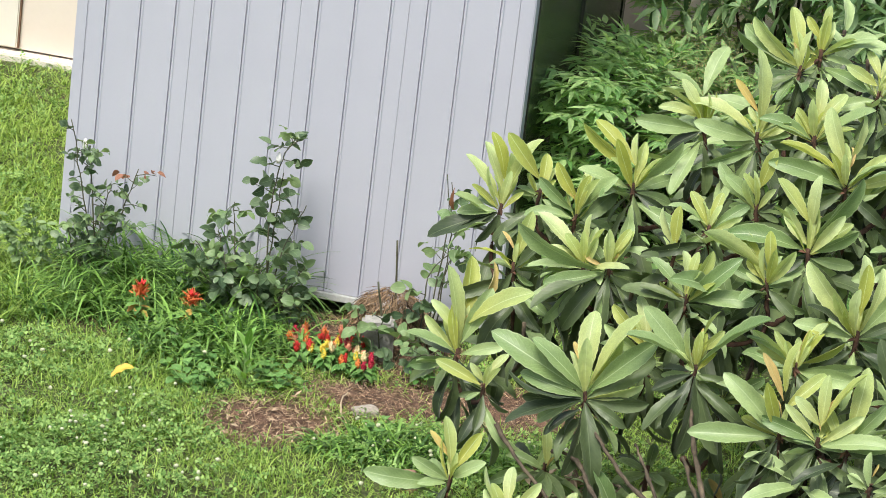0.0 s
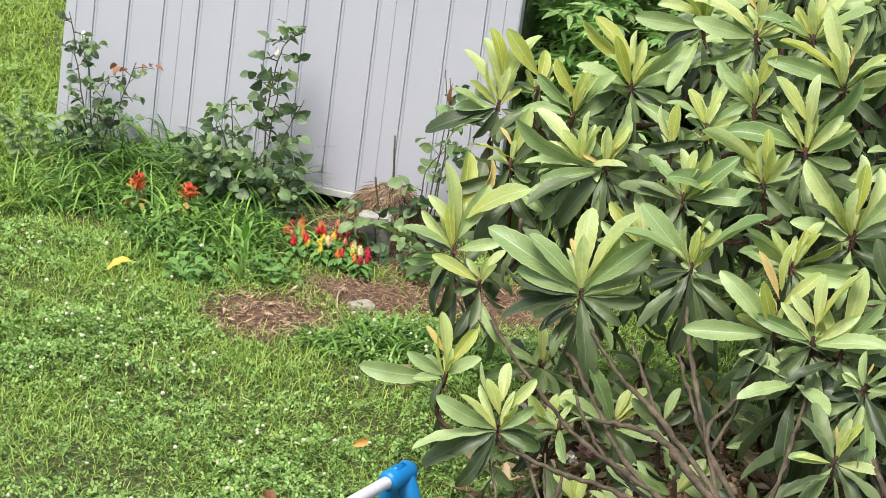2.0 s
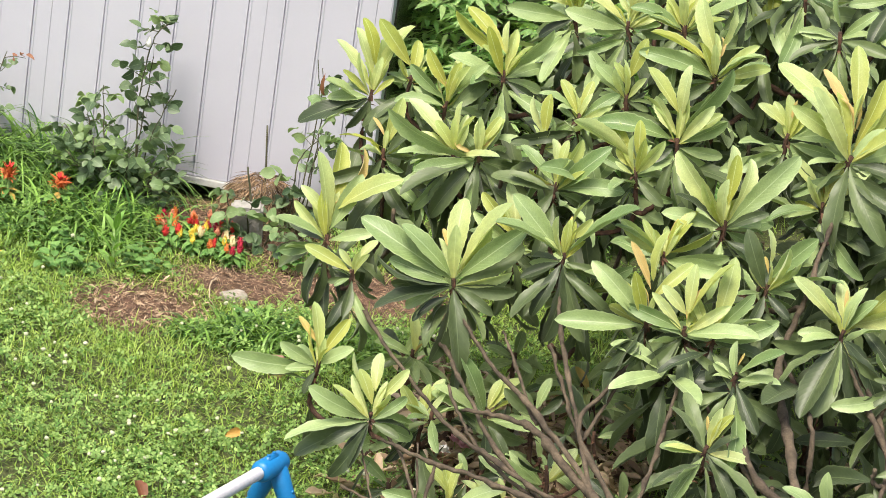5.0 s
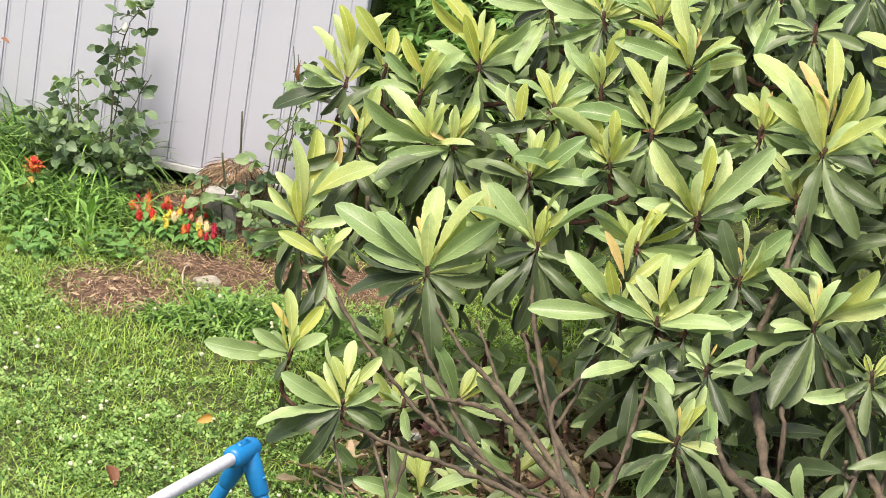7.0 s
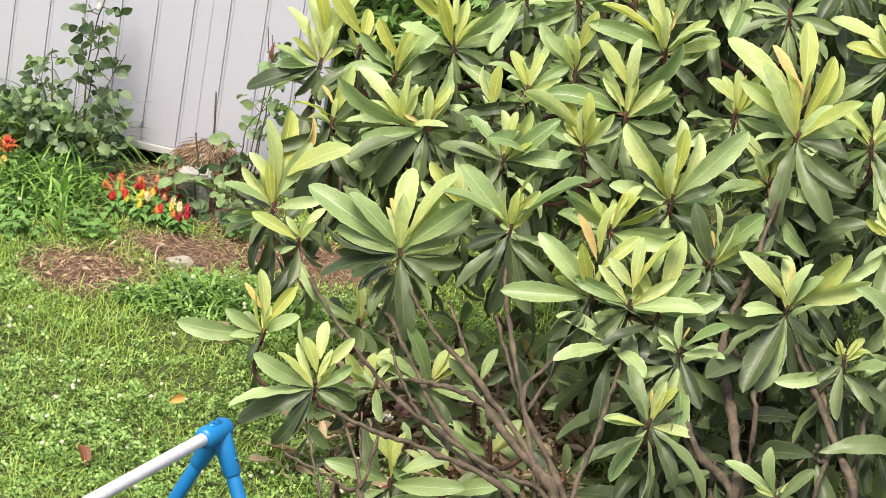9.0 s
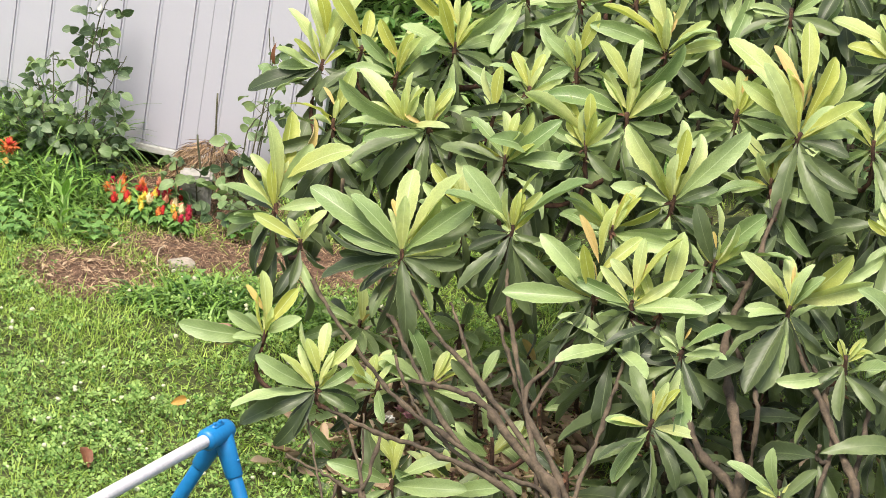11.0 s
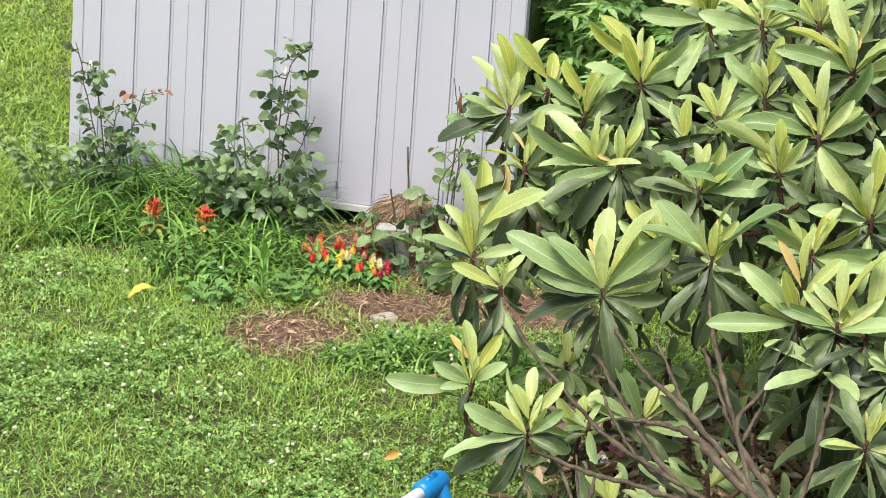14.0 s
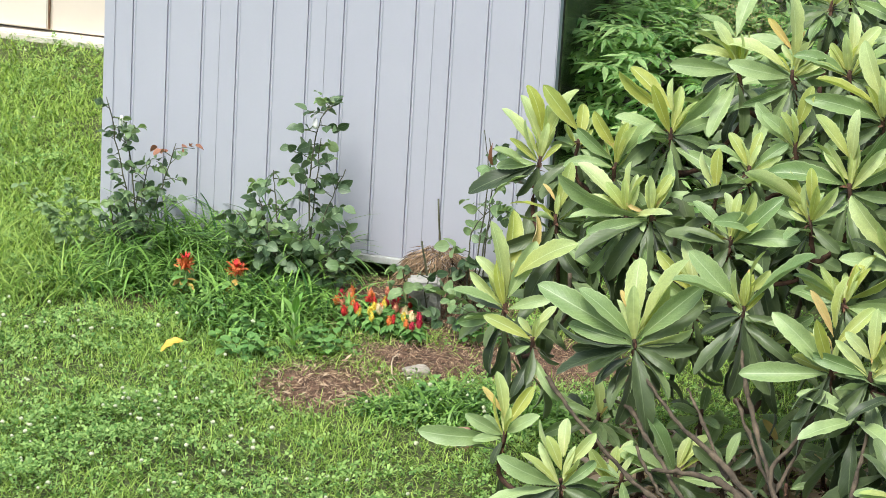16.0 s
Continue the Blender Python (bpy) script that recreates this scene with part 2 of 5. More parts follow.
def tube(bm, pts, r0, r1, sides=7, wobble=0.0):
    """A tapered round stem along the points."""
    pts = [Vector(p) for p in pts]
    rings = []
    for i, p in enumerate(pts):
        d = (pts[min(i + 1, len(pts) - 1)] - pts[max(i - 1, 0)]).normalized()
        q = d.to_track_quat("Z", "Y")
        r = r0 + (r1 - r0) * i / (len(pts) - 1)
        rings.append([bm.verts.new(p + q @ Vector((math.cos(a) * r, math.sin(a) * r, 0)) * (1 + wobble * (random.random() - 0.5)))
                      for a in (math.tau * k / sides for k in range(sides))])
    for a, b in zip(rings, rings[1:]):
        for k in range(sides):
            bm.faces.new((a[k], a[(k + 1) % sides], b[(k + 1) % sides], b[k]))
    bm.faces.new(rings[0][::-1])
    bm.faces.new(rings[-1])


def spline(pts, steps=5, jitter=0.0):
    """A smooth line through the points."""
    pts = [Vector(p) for p in pts]
    ext = [pts[0] * 2 - pts[1], *pts, pts[-1] * 2 - pts[-2]]
    out = []
    for i in range(1, len(ext) - 2):
        a, b, c, d = ext[i - 1:i + 3]
        for s in range(steps):
            t = s / steps
            p = 0.5 * (2 * b + (c - a) * t + (2 * a - 5 * b + 4 * c - d) * t * t + (3 * b - a - 3 * c + d) * t ** 3)
            out.append(p + Vector([random.uniform(-jitter, jitter) for _ in range(3)]))
    return out + [pts[-1]]


def box(bm, x0, x1, y0, y1, z0, z1, bevel=0.0):
    r = bmesh.ops.create_cube(bm, size=1.0, matrix=Matrix.Translation(((x0 + x1) / 2, (y0 + y1) / 2, (z0 + z1) / 2)) @ Matrix.Diagonal((x1 - x0, y1 - y0, z1 - z0, 1)))
    if bevel:
        es = list({e for v in r["verts"] for e in v.link_edges})
        bmesh.ops.bevel(bm, geom=es, offset=bevel, segments=2, affect="EDGES")


def leaf_shape(length=1.0, width=0.3, bend=0.6, fold=0.25, along=8, belly=0.62, teeth=0.0, ripple=0.0, twist=0.0):
    """Corners, quads and uv of one leaf: base at the origin, length along +y, upper face to +z, widest at the share belly of its length."""
    cols = (-1.0, -0.55, 0.0, 0.55, 1.0)
    rise_power = 0.66 * belly / (1 - belly)
    full = belly ** rise_power * (1 - belly) ** 0.66
    v, uv, q = [], [], []
    y = z = 0.0
    for i in range(along + 1):
        s = i / along
        ang = -bend * s * s
        if i:
            y += math.cos(ang) * length / along
            z += math.sin(ang) * length / along
        w = width * 0.5 * max(0.05 if s < 0.5 else 0.015, s ** rise_power * (1 - s) ** 0.66 / full)
        if s > 0.25:
            w *= 1 + teeth * (1 if i % 2 else -1)
        tw = twist * s
        for c in cols:
            wave = ripple * length * math.sin(19.0 * s + 2.2 * (c > 0)) * c * c * min(1.0, 4 * (1 - s))
            x0, z0 = c * w, abs(c) ** 1.4 * w * fold + wave
            v.append((x0 * math.cos(tw) - z0 * math.sin(tw), y - z0 * math.sin(ang), z + x0 * math.sin(tw) + z0 * math.cos(ang)))
            uv.append((0.5 + c * 0.5, s))
    for i in range(along):
        for c in range(4):
            a = i * 5 + c
            q.append((a, a + 1, a + 6, a + 5))
    return np.array(v), np.array(q), np.array(uv)


def small_leaf(length=1.0, width=0.4, bend=0.4, fold=0.3, along=4, full=0.8, lead=0.85):
    """A cheaper leaf, three corners across."""
    v, uv, q = [], [], []
    y = z = 0.0
    for i in range(along + 1):
        s = i / along
        ang = -bend * s
        if i:
            y += math.cos(ang) * length / along
            z += math.sin(ang) * length / along
        w = width * 0.5 * (math.sin(math.pi * s ** lead) ** full if 0 < s < 1 else 0.03)
        for c in (-1, 0, 1):
            v.append((c * w, y, z + abs(c) * w * fold))
            uv.append((0.5 + c * 0.5, s))
    for i in range(along):
        for c in range(2):
            a = i * 3 + c
            q.append((a, a + 1, a + 4, a + 3))
    return np.array(v), np.array(q), np.array(uv)


def scatter(name, shapes, mats4, pick=None):
    """One mesh of many copies of some shapes, each at its own 4 x 4 matrix."""
    V, Q, U, base = [], [], [], 0
    mats4 = np.asarray([np.array(m) for m in mats4], float)
    pick = np.zeros(len(mats4), int) if pick is None else np.asarray(pick)
    for k, (v, q, uv) in enumerate(shapes):
        ms = mats4[pick == k]
        if not len(ms):
            continue
        w = np.einsum("nij,vj->nvi", ms[:, :3, :3], v) + ms[:, None, :3, 3]
        V.append(w.reshape(-1, 3))
        Q.append((q[None] + (np.arange(len(ms)) * len(v))[:, None, None]).reshape(-1, 4) + base)
        U.append(np.tile(uv, (len(ms), 1)))
        base += len(ms) * len(v)
    return quads_mesh(name, np.concatenate(V), np.concatenate(Q), np.concatenate(U))


def aim(pos, direction, size=1.0, roll=0.0, up=(0, 0, 1)):
    """A pose at pos whose +y runs along direction and whose +z stays as near to up as it can."""
    y = Vector(direction).normalized()
    x = y.cross(Vector(up))
    if x.length < 1e-4:
        x = Vector((1, 0, 0))
    x.normalize()
    z = x.cross(y)
    m = Matrix((x, y, z)).transposed().to_4x4()
    return Matrix.Translation(pos) @ m @ Matrix.Rotation(roll, 4, "Y") @ Matrix.Scale(size, 4)


def blades(name, pos, height, width, lean, curl, rng, segs=3):
    """Grass: one mesh of tapered, bent blades. pos: n x 3; the rest per blade."""
    n = len(pos)
    head = rng.uniform(0, math.tau, n)
    dx, dy = np.cos(head), np.sin(head)
    sx, sy = -dy, dx
    V = np.zeros((n, segs + 1, 2, 3))
    out, up = np.zeros(n), np.zeros(n)
    for i in range(segs + 1):
        s = i / segs
        if i:
            a = lean + curl * (i - 0.5) / segs
            out = out + np.sin(a) * height / segs
            up = up + np.cos(a) * height / segs
        w = width * (1 - s) ** 0.6 * 0.5 + 0.0002
        for k, sg in enumerate((-1, 1)):
            V[:, i, k, 0] = pos[:, 0] + dx * out + sg * sx * w
            V[:, i, k, 1] = pos[:, 1] + dy * out + sg * sy * w
            V[:, i, k, 2] = pos[:, 2] + np.maximum(up, 0.002)
    idx = (np.arange(n) * (segs + 1) * 2)[:, None]
    q = np.concatenate([idx + np.array([[2 * i, 2 * i + 1, 2 * i + 3, 2 * i + 2]]) for i in range(segs)])
    uv = np.tile(np.array([(k, i / segs) for i in range(segs + 1) for k in (0, 1)], float), (n, 1))
    return quads_mesh(name, V.reshape(-1, 3), q, uv)


# ---- the ground ----
# ellipses with x below -2: bare soil, also painting shade under the long grass
BED = ((-1.81, 7.03, 0.18, 0.18), (-0.80, 6.60, 0.32, 0.40), (-2.28, 7.63, 0.30, 0.15), (-2.02, 7.56, 0.20, 0.12), (-2.42, 7.85, 0.34, 0.11), (-1.62, 7.32, 0.22, 0.15), (-1.77, 7.74, 0.36, 0.26), (-2.30, 7.66, 0.24, 0.12), (-1.35, 7.45, 0.3, 0.2))


def bed_amount(x, y):
    """1 in the middle of the planting bed, falling to 0 at its ragged edge."""
    a = np.zeros_like(x)
    for cx, cy, rx, ry in BED:
        a = np.maximum(a, 1.25 - np.sqrt(((x - cx) / rx) ** 2 + ((y - cy) / ry) ** 2))
    return np.clip(a, 0, 1)


def rise(x, y):
    """Gentle unevenness of the lawn, level far off."""
    near = np.exp(-((x + 1.5) ** 2 + (y - 7.3) ** 2) / 14.0)
    return near * (0.012 * np.sin(2.3 * x + 0.6) * np.cos(1.9 * y) + 0.006 * np.sin(6.1 * x + 4.3 * y) + 0.004 * np.sin(11 * y - 9 * x))


gx = np.concatenate([[-400, -60, -15, -8], np.arange(-5.0, 1.6, 0.06), [4, 12, 60, 400]])
gy = np.concatenate([[-400, -60, -10, 0, 3.5], np.arange(4.6, 11.2, 0.06), [14, 30, 100, 600]])
GX, GY = np.meshgrid(gx, gy)
gv = np.stack([GX, GY, rise(GX, GY)], -1).reshape(-1, 3)
ii = np.arange(len(gx) - 1)[None] + np.arange(len(gy) - 1)[:, None] * len(gx)
gq = np.stack([ii, ii + 1, ii + 1 + len(gx), ii + len(gx)], -1).reshape(-1, 4)
ground_mesh = quads_mesh("ground", gv, gq)
ground_mesh.attributes.new("bed", "FLOAT", "POINT").data.foreach_set("value", np.clip(bed_amount(gv[:, 0], gv[:, 1]) * 2.0, 0, 1))
ground = part("ground", ground_mesh, ground_material())
tagged(ground, "uneven lawn soil under grass and clover", "ground", kind="structure")

# ---- grey storage shed ----
SX0, SX1, SY0, SY1, SZ0, SZ1 = -2.730, -1.451, 7.977, 9.50, 0.055, 1.95
shed = thing("storage_shed", "grey ribbed steel storage shed with a dark glossy front", "shed", at=(SX0, SY0, 0))


def local(bm, ob):
    """Takes a bmesh drawn in world places into the thing's own."""
    bmesh.ops.translate(bm, verts=bm.verts, vec=-Vector(ob.location))
    return bm


def ribbed_panel(width, height, ribs, depth=0.006):
    """A sheet-steel panel, its face towards -y, with narrow pressed grooves."""
    prof = [(0.0, 0.012), (0.0, 0.0012), (0.0006, 0.0)]
    for r in ribs:
        prof += [(r - 0.0026, 0.0), (r - 0.0016, depth), (r + 0.0004, depth), (r + 0.0016, 0.0), (r + 0.0042, -0.0022), (r + 0.0058, -0.0020), (r + 0.0090, 0.0)]
    prof += [(width - 0.0003, 0.0), (width, 0.0012), (width, 0.012)]
    bm = bmesh.new()
    lo = [bm.verts.new((x, y, 0)) for x, y in prof]
    hi = [bm.verts.new((x, y, height)) for x, y in prof]
    for a, b, c, d in zip(lo, lo[1:], hi[1:], hi):
        bm.faces.new((a, b, c, d))
    bm.faces.new(list(reversed(lo)))
    bm.faces.new(hi)
    return bm


pane = part("panel", ribbed_panel(0.3, SZ1 - SZ0, (0.05, 0.15, 0.25)), GREY_STEEL, shed, smooth=False)
pane.location = (-2.6955 - SX0, 0, SZ0)
for k in range(1, 4):
    p2 = new("panel", pane.data)
    p2.parent = shed
    p2.location = (-2.6955 + 0.3004 * k - SX0, 0, SZ0)
for nm, a, b in (("corner_trim", SX0, -2.6960), ("corner_trim", -1.4938, SX1)):
    bm = bmesh.new()
    box(bm, a, b, SY0 - 0.001, SY0 + 0.05, SZ0, SZ1, 0.003)
    part(nm, local(bm, shed), GREY_STEEL, shed, smooth=False)
for nm, mat, d in (
        ("core", SEAM_DARK, (SX0 + 0.01, SX1 - 0.03, SY0 + 0.013, SY1 - 0.02, SZ0, SZ1 - 0.02)),
        ("side_wall", GREY_STEEL, (SX0 + 0.001, SX0 + 0.012, SY0 + 0.052, SY1, SZ0, SZ1)),
        ("bottom_rail", WHITE_RAIL, (SX0 + 0.002, SX1 - 0.002, SY0 - 0.008, SY0 + 0.03, SZ0 - 0.022, SZ0 - 0.002)),
        ("roof", GREY_STEEL, (SX0 - 0.05, SX1 + 0.08, SY0 - 0.05, SY1 + 0.05, SZ1, SZ1 + 0.05)),
        ("door_frame", DARK_STEEL, (SX1 - 0.028, SX1 + 0.004, SY0 + 0.052, SY0 + 0.10, SZ0, SZ1)),
        ("door_frame", DARK_STEEL, (SX1 - 0.028, SX1 + 0.004, SY1 - 0.05, SY1, SZ0, SZ1)),
        ("floor_block", STONE, (SX0 + 0.05, SX0 + 0.20, SY0 + 0.05, SY0 + 0.2, -0.03, SZ0 - 0.022)),
        ("floor_block", STONE, (SX1 - 0.25, SX1 - 0.10, SY0 + 0.05, SY0 + 0.2, -0.03, SZ0 - 0.022)),
        ("floor_block", STONE, (SX0 + 0.05, SX0 + 0.20, SY1 - 0.2, SY1 - 0.05, -0.03, SZ0 - 0.022)),
        ("floor_block", STONE, (SX1 - 0.25, SX1 - 0.10, SY1 - 0.2, SY1 - 0.05, -0.03, SZ0 - 0.022)),
        ("floor", SEAM_DARK, (SX0 + 0.02, SX1 - 0.02, SY0 + 0.032, SY1 - 0.02, SZ0 - 0.021, SZ0 - 0.001))):
    bm = bmesh.new()
    box(bm, *d, 0.002)
    part(nm, local(bm, shed), mat, shed, smooth=False)
for k in range(2):
    bm = bmesh.new()
    y0 = SY0 + 0.103 + k * 0.67
    box(bm, SX1 - 0.024 + 0.012 * k, SX1 - 0.006 + 0.008 * k, y0, y0 + 0.68, SZ0 + 0.02, SZ1 - 0.03, 0.003)
    part("door", local(bm, shed), DARK_STEEL, shed, "dark glossy sliding door", smooth=False)

# ---- beige outbuilding behind ----
FY = 10.03
barn = thing("outbuilding", "beige painted outbuilding with panel joints on a pale concrete footing", "outbuilding", at=(-3.6, FY, 0))
bm = bmesh.new()
box(bm, -9.0, 3.0, FY + 0.016, FY + 3.0, 0.03, 2.4)
part("wall", local(bm, barn), PINK_PANEL, barn, smooth=False)
for k in range(-4, 5):
    x0 = -3.642 + 0.92 * k
    bm = bmesh.new()
    box(bm, x0 - 0.44, x0, FY, FY + 0.014, 0.034, 2.4, 0.004)
    part("pilaster_panel", local(bm, barn), BEIGE_PANEL, barn, smooth=False)
    bm = bmesh.new()
    box(bm, x0 + 0.001, x0 + 0.006, FY + 0.004, FY + 0.0145, 0.034, 2.4)
    part("joint", local(bm, barn), RUST, barn, "rust-stained joint", smooth=False)
bm = bmesh.new()
box(bm, -9.0, 3.0, FY - 0.045, FY + 3.0, -0.05, 0.022, 0.006)
part("footing", local(bm, barn), FOOTING, barn, smooth=False)
bm = bmesh.new()
box(bm, -9.1, 3.1, FY - 0.2, FY + 3.1, 2.4, 2.5, 0.01)
part("roof", local(bm, barn), GREY_STEEL, barn, smooth=False)

# ---- loquat bush ----
bush = thing("loquat_bush", "loquat bush with pale upright young leaves above dark older leaves", "bush", at=(-0.45, 6.0, 0))
BOUGHS = [
    [(-0.46, 5.82, 0.21), (-0.59, 5.94, 0.27), (-0.67, 6.01, 0.31), (-0.75, 6.05, 0.31), (-0.84, 6.07, 0.30)],
    [(-0.47, 5.82, 0.20), (-0.60, 5.88, 0.22), (-0.74, 5.97, 0.24), (-0.87, 6.06, 0.27), (-1.01, 6.19, 0.33), (-1.13, 6.32, 0.39)],
    [(-0.51, 5.85, 0.22), (-0.58, 6.00, 0.33), (-0.66, 6.18, 0.45), (-0.71, 6.31, 0.55)],
    [(-0.49, 5.84, 0.22), (-0.67, 6.04, 0.33), (-0.80, 6.15, 0.38), (-0.91, 6.27, 0.45)],
    [(-0.44, 5.82, 0.21), (-0.58, 6.00, 0.33), (-0.54, 6.09, 0.41), (-0.49, 6.18, 0.49)],
    [(-0.54, 5.82, 0.19), (-0.75, 5.93, 0.21), (-0.88, 5.99, 0.20), (-1.00, 6.06, 0.20)],
    [(-0.11, 5.86, 0.26), (-0.14, 6.01, 0.37), (-0.20, 6.16, 0.49), (-0.18, 6.32, 0.61), (-0.15, 6.51, 0.76)],
    [(0.12, 5.92, 0.27), (0.08, 6.04, 0.36), (-0.02, 6.17, 0.47), (-0.07, 6.23, 0.53)],
    [(-0.43, 5.82, 0.21), (-0.41, 5.97, 0.33), (-0.40, 6.12, 0.45), (-0.40, 6.19, 0.51)],
    [(-0.11, 5.86, 0.26), (-0.20, 5.95, 0.33), (-0.28, 6.07, 0.42), (-0.28, 6.13, 0.46)],
]
B0 = Vector(bush.location)
random.seed(11)
limb_points = []


def limb(line, r0, r1):
    """A knotty branch: slightly kinked, swollen at old leaf scars."""
    bm = bmesh.new()
    pts = [p + Vector([random.uniform(-0.0024, 0.0024) for _ in range(3)]) for p in line]
    rings = []
    for i, p in enumerate(pts):
        d = (pts[min(i + 1, len(pts) - 1)] - pts[max(i - 1, 0)]).normalized()
        q = d.to_track_quat("Z", "Y")
        r = (r0 + (r1 - r0) * i / (len(pts) - 1)) * random.choice((0.7, 0.8, 0.84, 0.9, 1.2))
        rings.append([bm.verts.new(p + q @ Vector((math.cos(t) * r, math.sin(t) * r, 0)) * random.uniform(0.9, 1.1)) for t in (math.tau * k / 9 for k in range(9))])
    for lo, hi in zip(rings, rings[1:]):
        for k in range(9):
            bm.faces.new((lo[k], lo[(k + 1) % 9], hi[(k + 1) % 9], hi[k]))
    bm.faces.new(rings[0][::-1])
    bm.faces.new(rings[-1])
    part("limb", local(bm, bush), BARK, bush)


for pts in BOUGHS:
    foot = Vector((pts[0][0] * 0.6 - 0.18, pts[0][1] + 0.02, -0.03))
    line = spline([foot, *pts], 8)
    limb(line, 0.0165 if pts is BOUGHS[0] else random.uniform(0.012, 0.016) if pts[0][0] > -0.2 else random.uniform(0.0065, 0.0098), 0.0045)
    limb_points += line[8:]
SIDE_BOUGHS = [
    (0.010, [(-0.58, 6.03, 0.31), (-0.63, 6.11, 0.36), (-0.69, 6.21, 0.43)]),
    (0.009, [(-0.57, 6.03, 0.31), (-0.53, 6.12, 0.40), (-0.53, 6.21, 0.47)]),
    (0.008, [(-0.68, 6.06, 0.31), (-0.75, 6.17, 0.38), (-0.80, 6.24, 0.43)]),
    (0.010, [(-0.61, 5.90, 0.19), (-0.77, 6.01, 0.23), (-0.84, 6.09, 0.27), (-0.89, 6.16, 0.31)]),
    (0.010, [(-0.56, 5.86, 0.18), (-0.73, 6.00, 0.24), (-0.85, 6.14, 0.32), (-0.92, 6.23, 0.37), (-0.98, 6.26, 0.37)]),
    (0.008, [(-0.88, 5.91, 0.10), (-0.97, 5.97, 0.09), (-1.07, 6.03, 0.09)]),
    (0.009, [(-0.86, 5.89, 0.08), (-0.94, 6.03, 0.17), (-1.02, 6.12, 0.21)]),
    (0.006, [(-0.95, 5.91, 0.05), (-1.02, 6.04, 0.13), (-1.06, 6.12, 0.18)]),
    (0.006, [(-0.87, 5.89, 0.08), (-0.90, 5.99, 0.15), (-0.92, 6.06, 0.21)]),
    (0.009, [(-0.18, 5.89, 0.25), (-0.22, 5.98, 0.32), (-0.32, 6.09, 0.39), (-0.38, 6.18, 0.46)]),
    (0.013, [(-0.10, 6.05, 0.37), (-0.14, 6.15, 0.44), (-0.21, 6.23, 0.51)]),
    (0.013, [(0.12, 5.97, 0.27), (0.12, 6.08, 0.35), (0.12, 6.20, 0.44)]),
    (0.011, [(0.05, 5.95, 0.28), (0.06, 6.07, 0.36), (0.01, 6.18, 0.45), (-0.06, 6.25, 0.51)]),
]
for r0, pts in SIDE_BOUGHS:
    start = Vector(pts[0])
    near = min(limb_points, key=lambda c: (c - start).length)
    line = spline([near if (near - start).length < (0.14 if start.x < -0.3 else 0.05) else Vector((start.x, start.y + 0.02, -0.03)), *pts], 8)
    limb(line, r0 * 0.66, r0 * 0.42)
    limb_points += line[8:]

LEAVES = [leaf_shape(1.0, w, b, f, 20, bl, 0.035, rp, tw) for w, b, f, bl, rp, tw in (
    (0.255, 0.30, 0.45, 0.60, 0.006, 0.30), (0.27, 0.60, 0.30, 0.62, 0.010, -0.4), (0.25, 0.85, 0.50, 0.58, 0.010, 0.45), (0.28, 0.25, 0.55, 0.62, 0.006, -0.2),
    (0.235, 1.0, 0.28, 0.60, 0.014, -0.5), (0.215, 1.3, 0.40, 0.56, 0.014, 0.4), (0.32, 0.45, 0.40, 0.58, 0.008, 0.2))]
leaf_meshes = {}


def leaf_object(kind, mat, shape, m):
    key = (kind, shape)
    if key not in leaf_meshes:
        me = quads_mesh("leaf", *LEAVES[shape])
        me.materials.append(mat)
        me.polygons.foreach_set("use_smooth", [True] * len(me.polygons))
        leaf_meshes[key] = me
    ob = new("leaf", leaf_meshes[key])
    ob.parent = bush
    ob.matrix_basis = Matrix.Translation(-B0) @ m


old_mats, old_pick, mid_mats, mid_pick, fresh_mats, fresh_pick = [], [], [], [], [], []
golden = math.radians(137.5)
LOW_SHOOTS = ((-0.81, 6.25, 0.215, 30), (-0.94, 6.20, 0.185, -10), (-0.65, 6.18, 0.11, 15), (-0.72, 6.05, 0.06, -20), (-0.14, 5.83, 0.14, 20), (-0.83, 6.02, 0.07, -15), (-0.66, 6.5, 0.46, -20))


def whorl(pos, axis, size, young, middles, olds, droop):
    """The leaves round one shoot tip: upright young ones inside, spreading and hanging ones outside."""
    pos, axis = Vector(pos), Vector(axis).normalized()
    side = axis.orthogonal().normalized()
    other = axis.cross(side)
    turn = random.uniform(0, math.tau)
    for k in range(young):
        a = turn + golden * k
        t = k / max(1, young - 1)
        el = radians(80 - 40 * t + random.uniform(-8, 8))
        d = (side * math.cos(a) + other * math.sin(a)) * math.cos(el) + axis * math.sin(el)
        m = aim(pos + axis * 0.012, d, size * random.uniform(0.8, 1.08) * (0.7 if k == 0 else 1), random.uniform(-0.3, 0.3), up=axis)
        if k == 0:
            leaf_object("youngest", YOUNGEST, 0, m)
        else:
            leaf_object("young", YOUNG, random.choice((0, 0, 1, 3)), m)
    for k in range(middles):
        a = turn + golden * (k + young)
        el = radians(34 - 34 * k / max(1, middles - 1) + random.uniform(-10, 10))
        d = (side * math.cos(a) + other * math.sin(a)) * math.cos(el) + axis * math.sin(el)
        mid_mats.append(aim(pos, d, size * random.uniform(0.85, 1.15), random.uniform(-0.4, 0.4), up=axis))
        mid_pick.append(random.choice((1, 2, 3, 4)))
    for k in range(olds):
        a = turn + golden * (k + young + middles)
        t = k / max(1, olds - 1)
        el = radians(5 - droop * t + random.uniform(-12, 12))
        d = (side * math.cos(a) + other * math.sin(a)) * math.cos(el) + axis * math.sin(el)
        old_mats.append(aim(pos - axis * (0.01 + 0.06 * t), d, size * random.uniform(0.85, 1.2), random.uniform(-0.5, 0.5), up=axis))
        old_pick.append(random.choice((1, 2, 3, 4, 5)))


tips = []
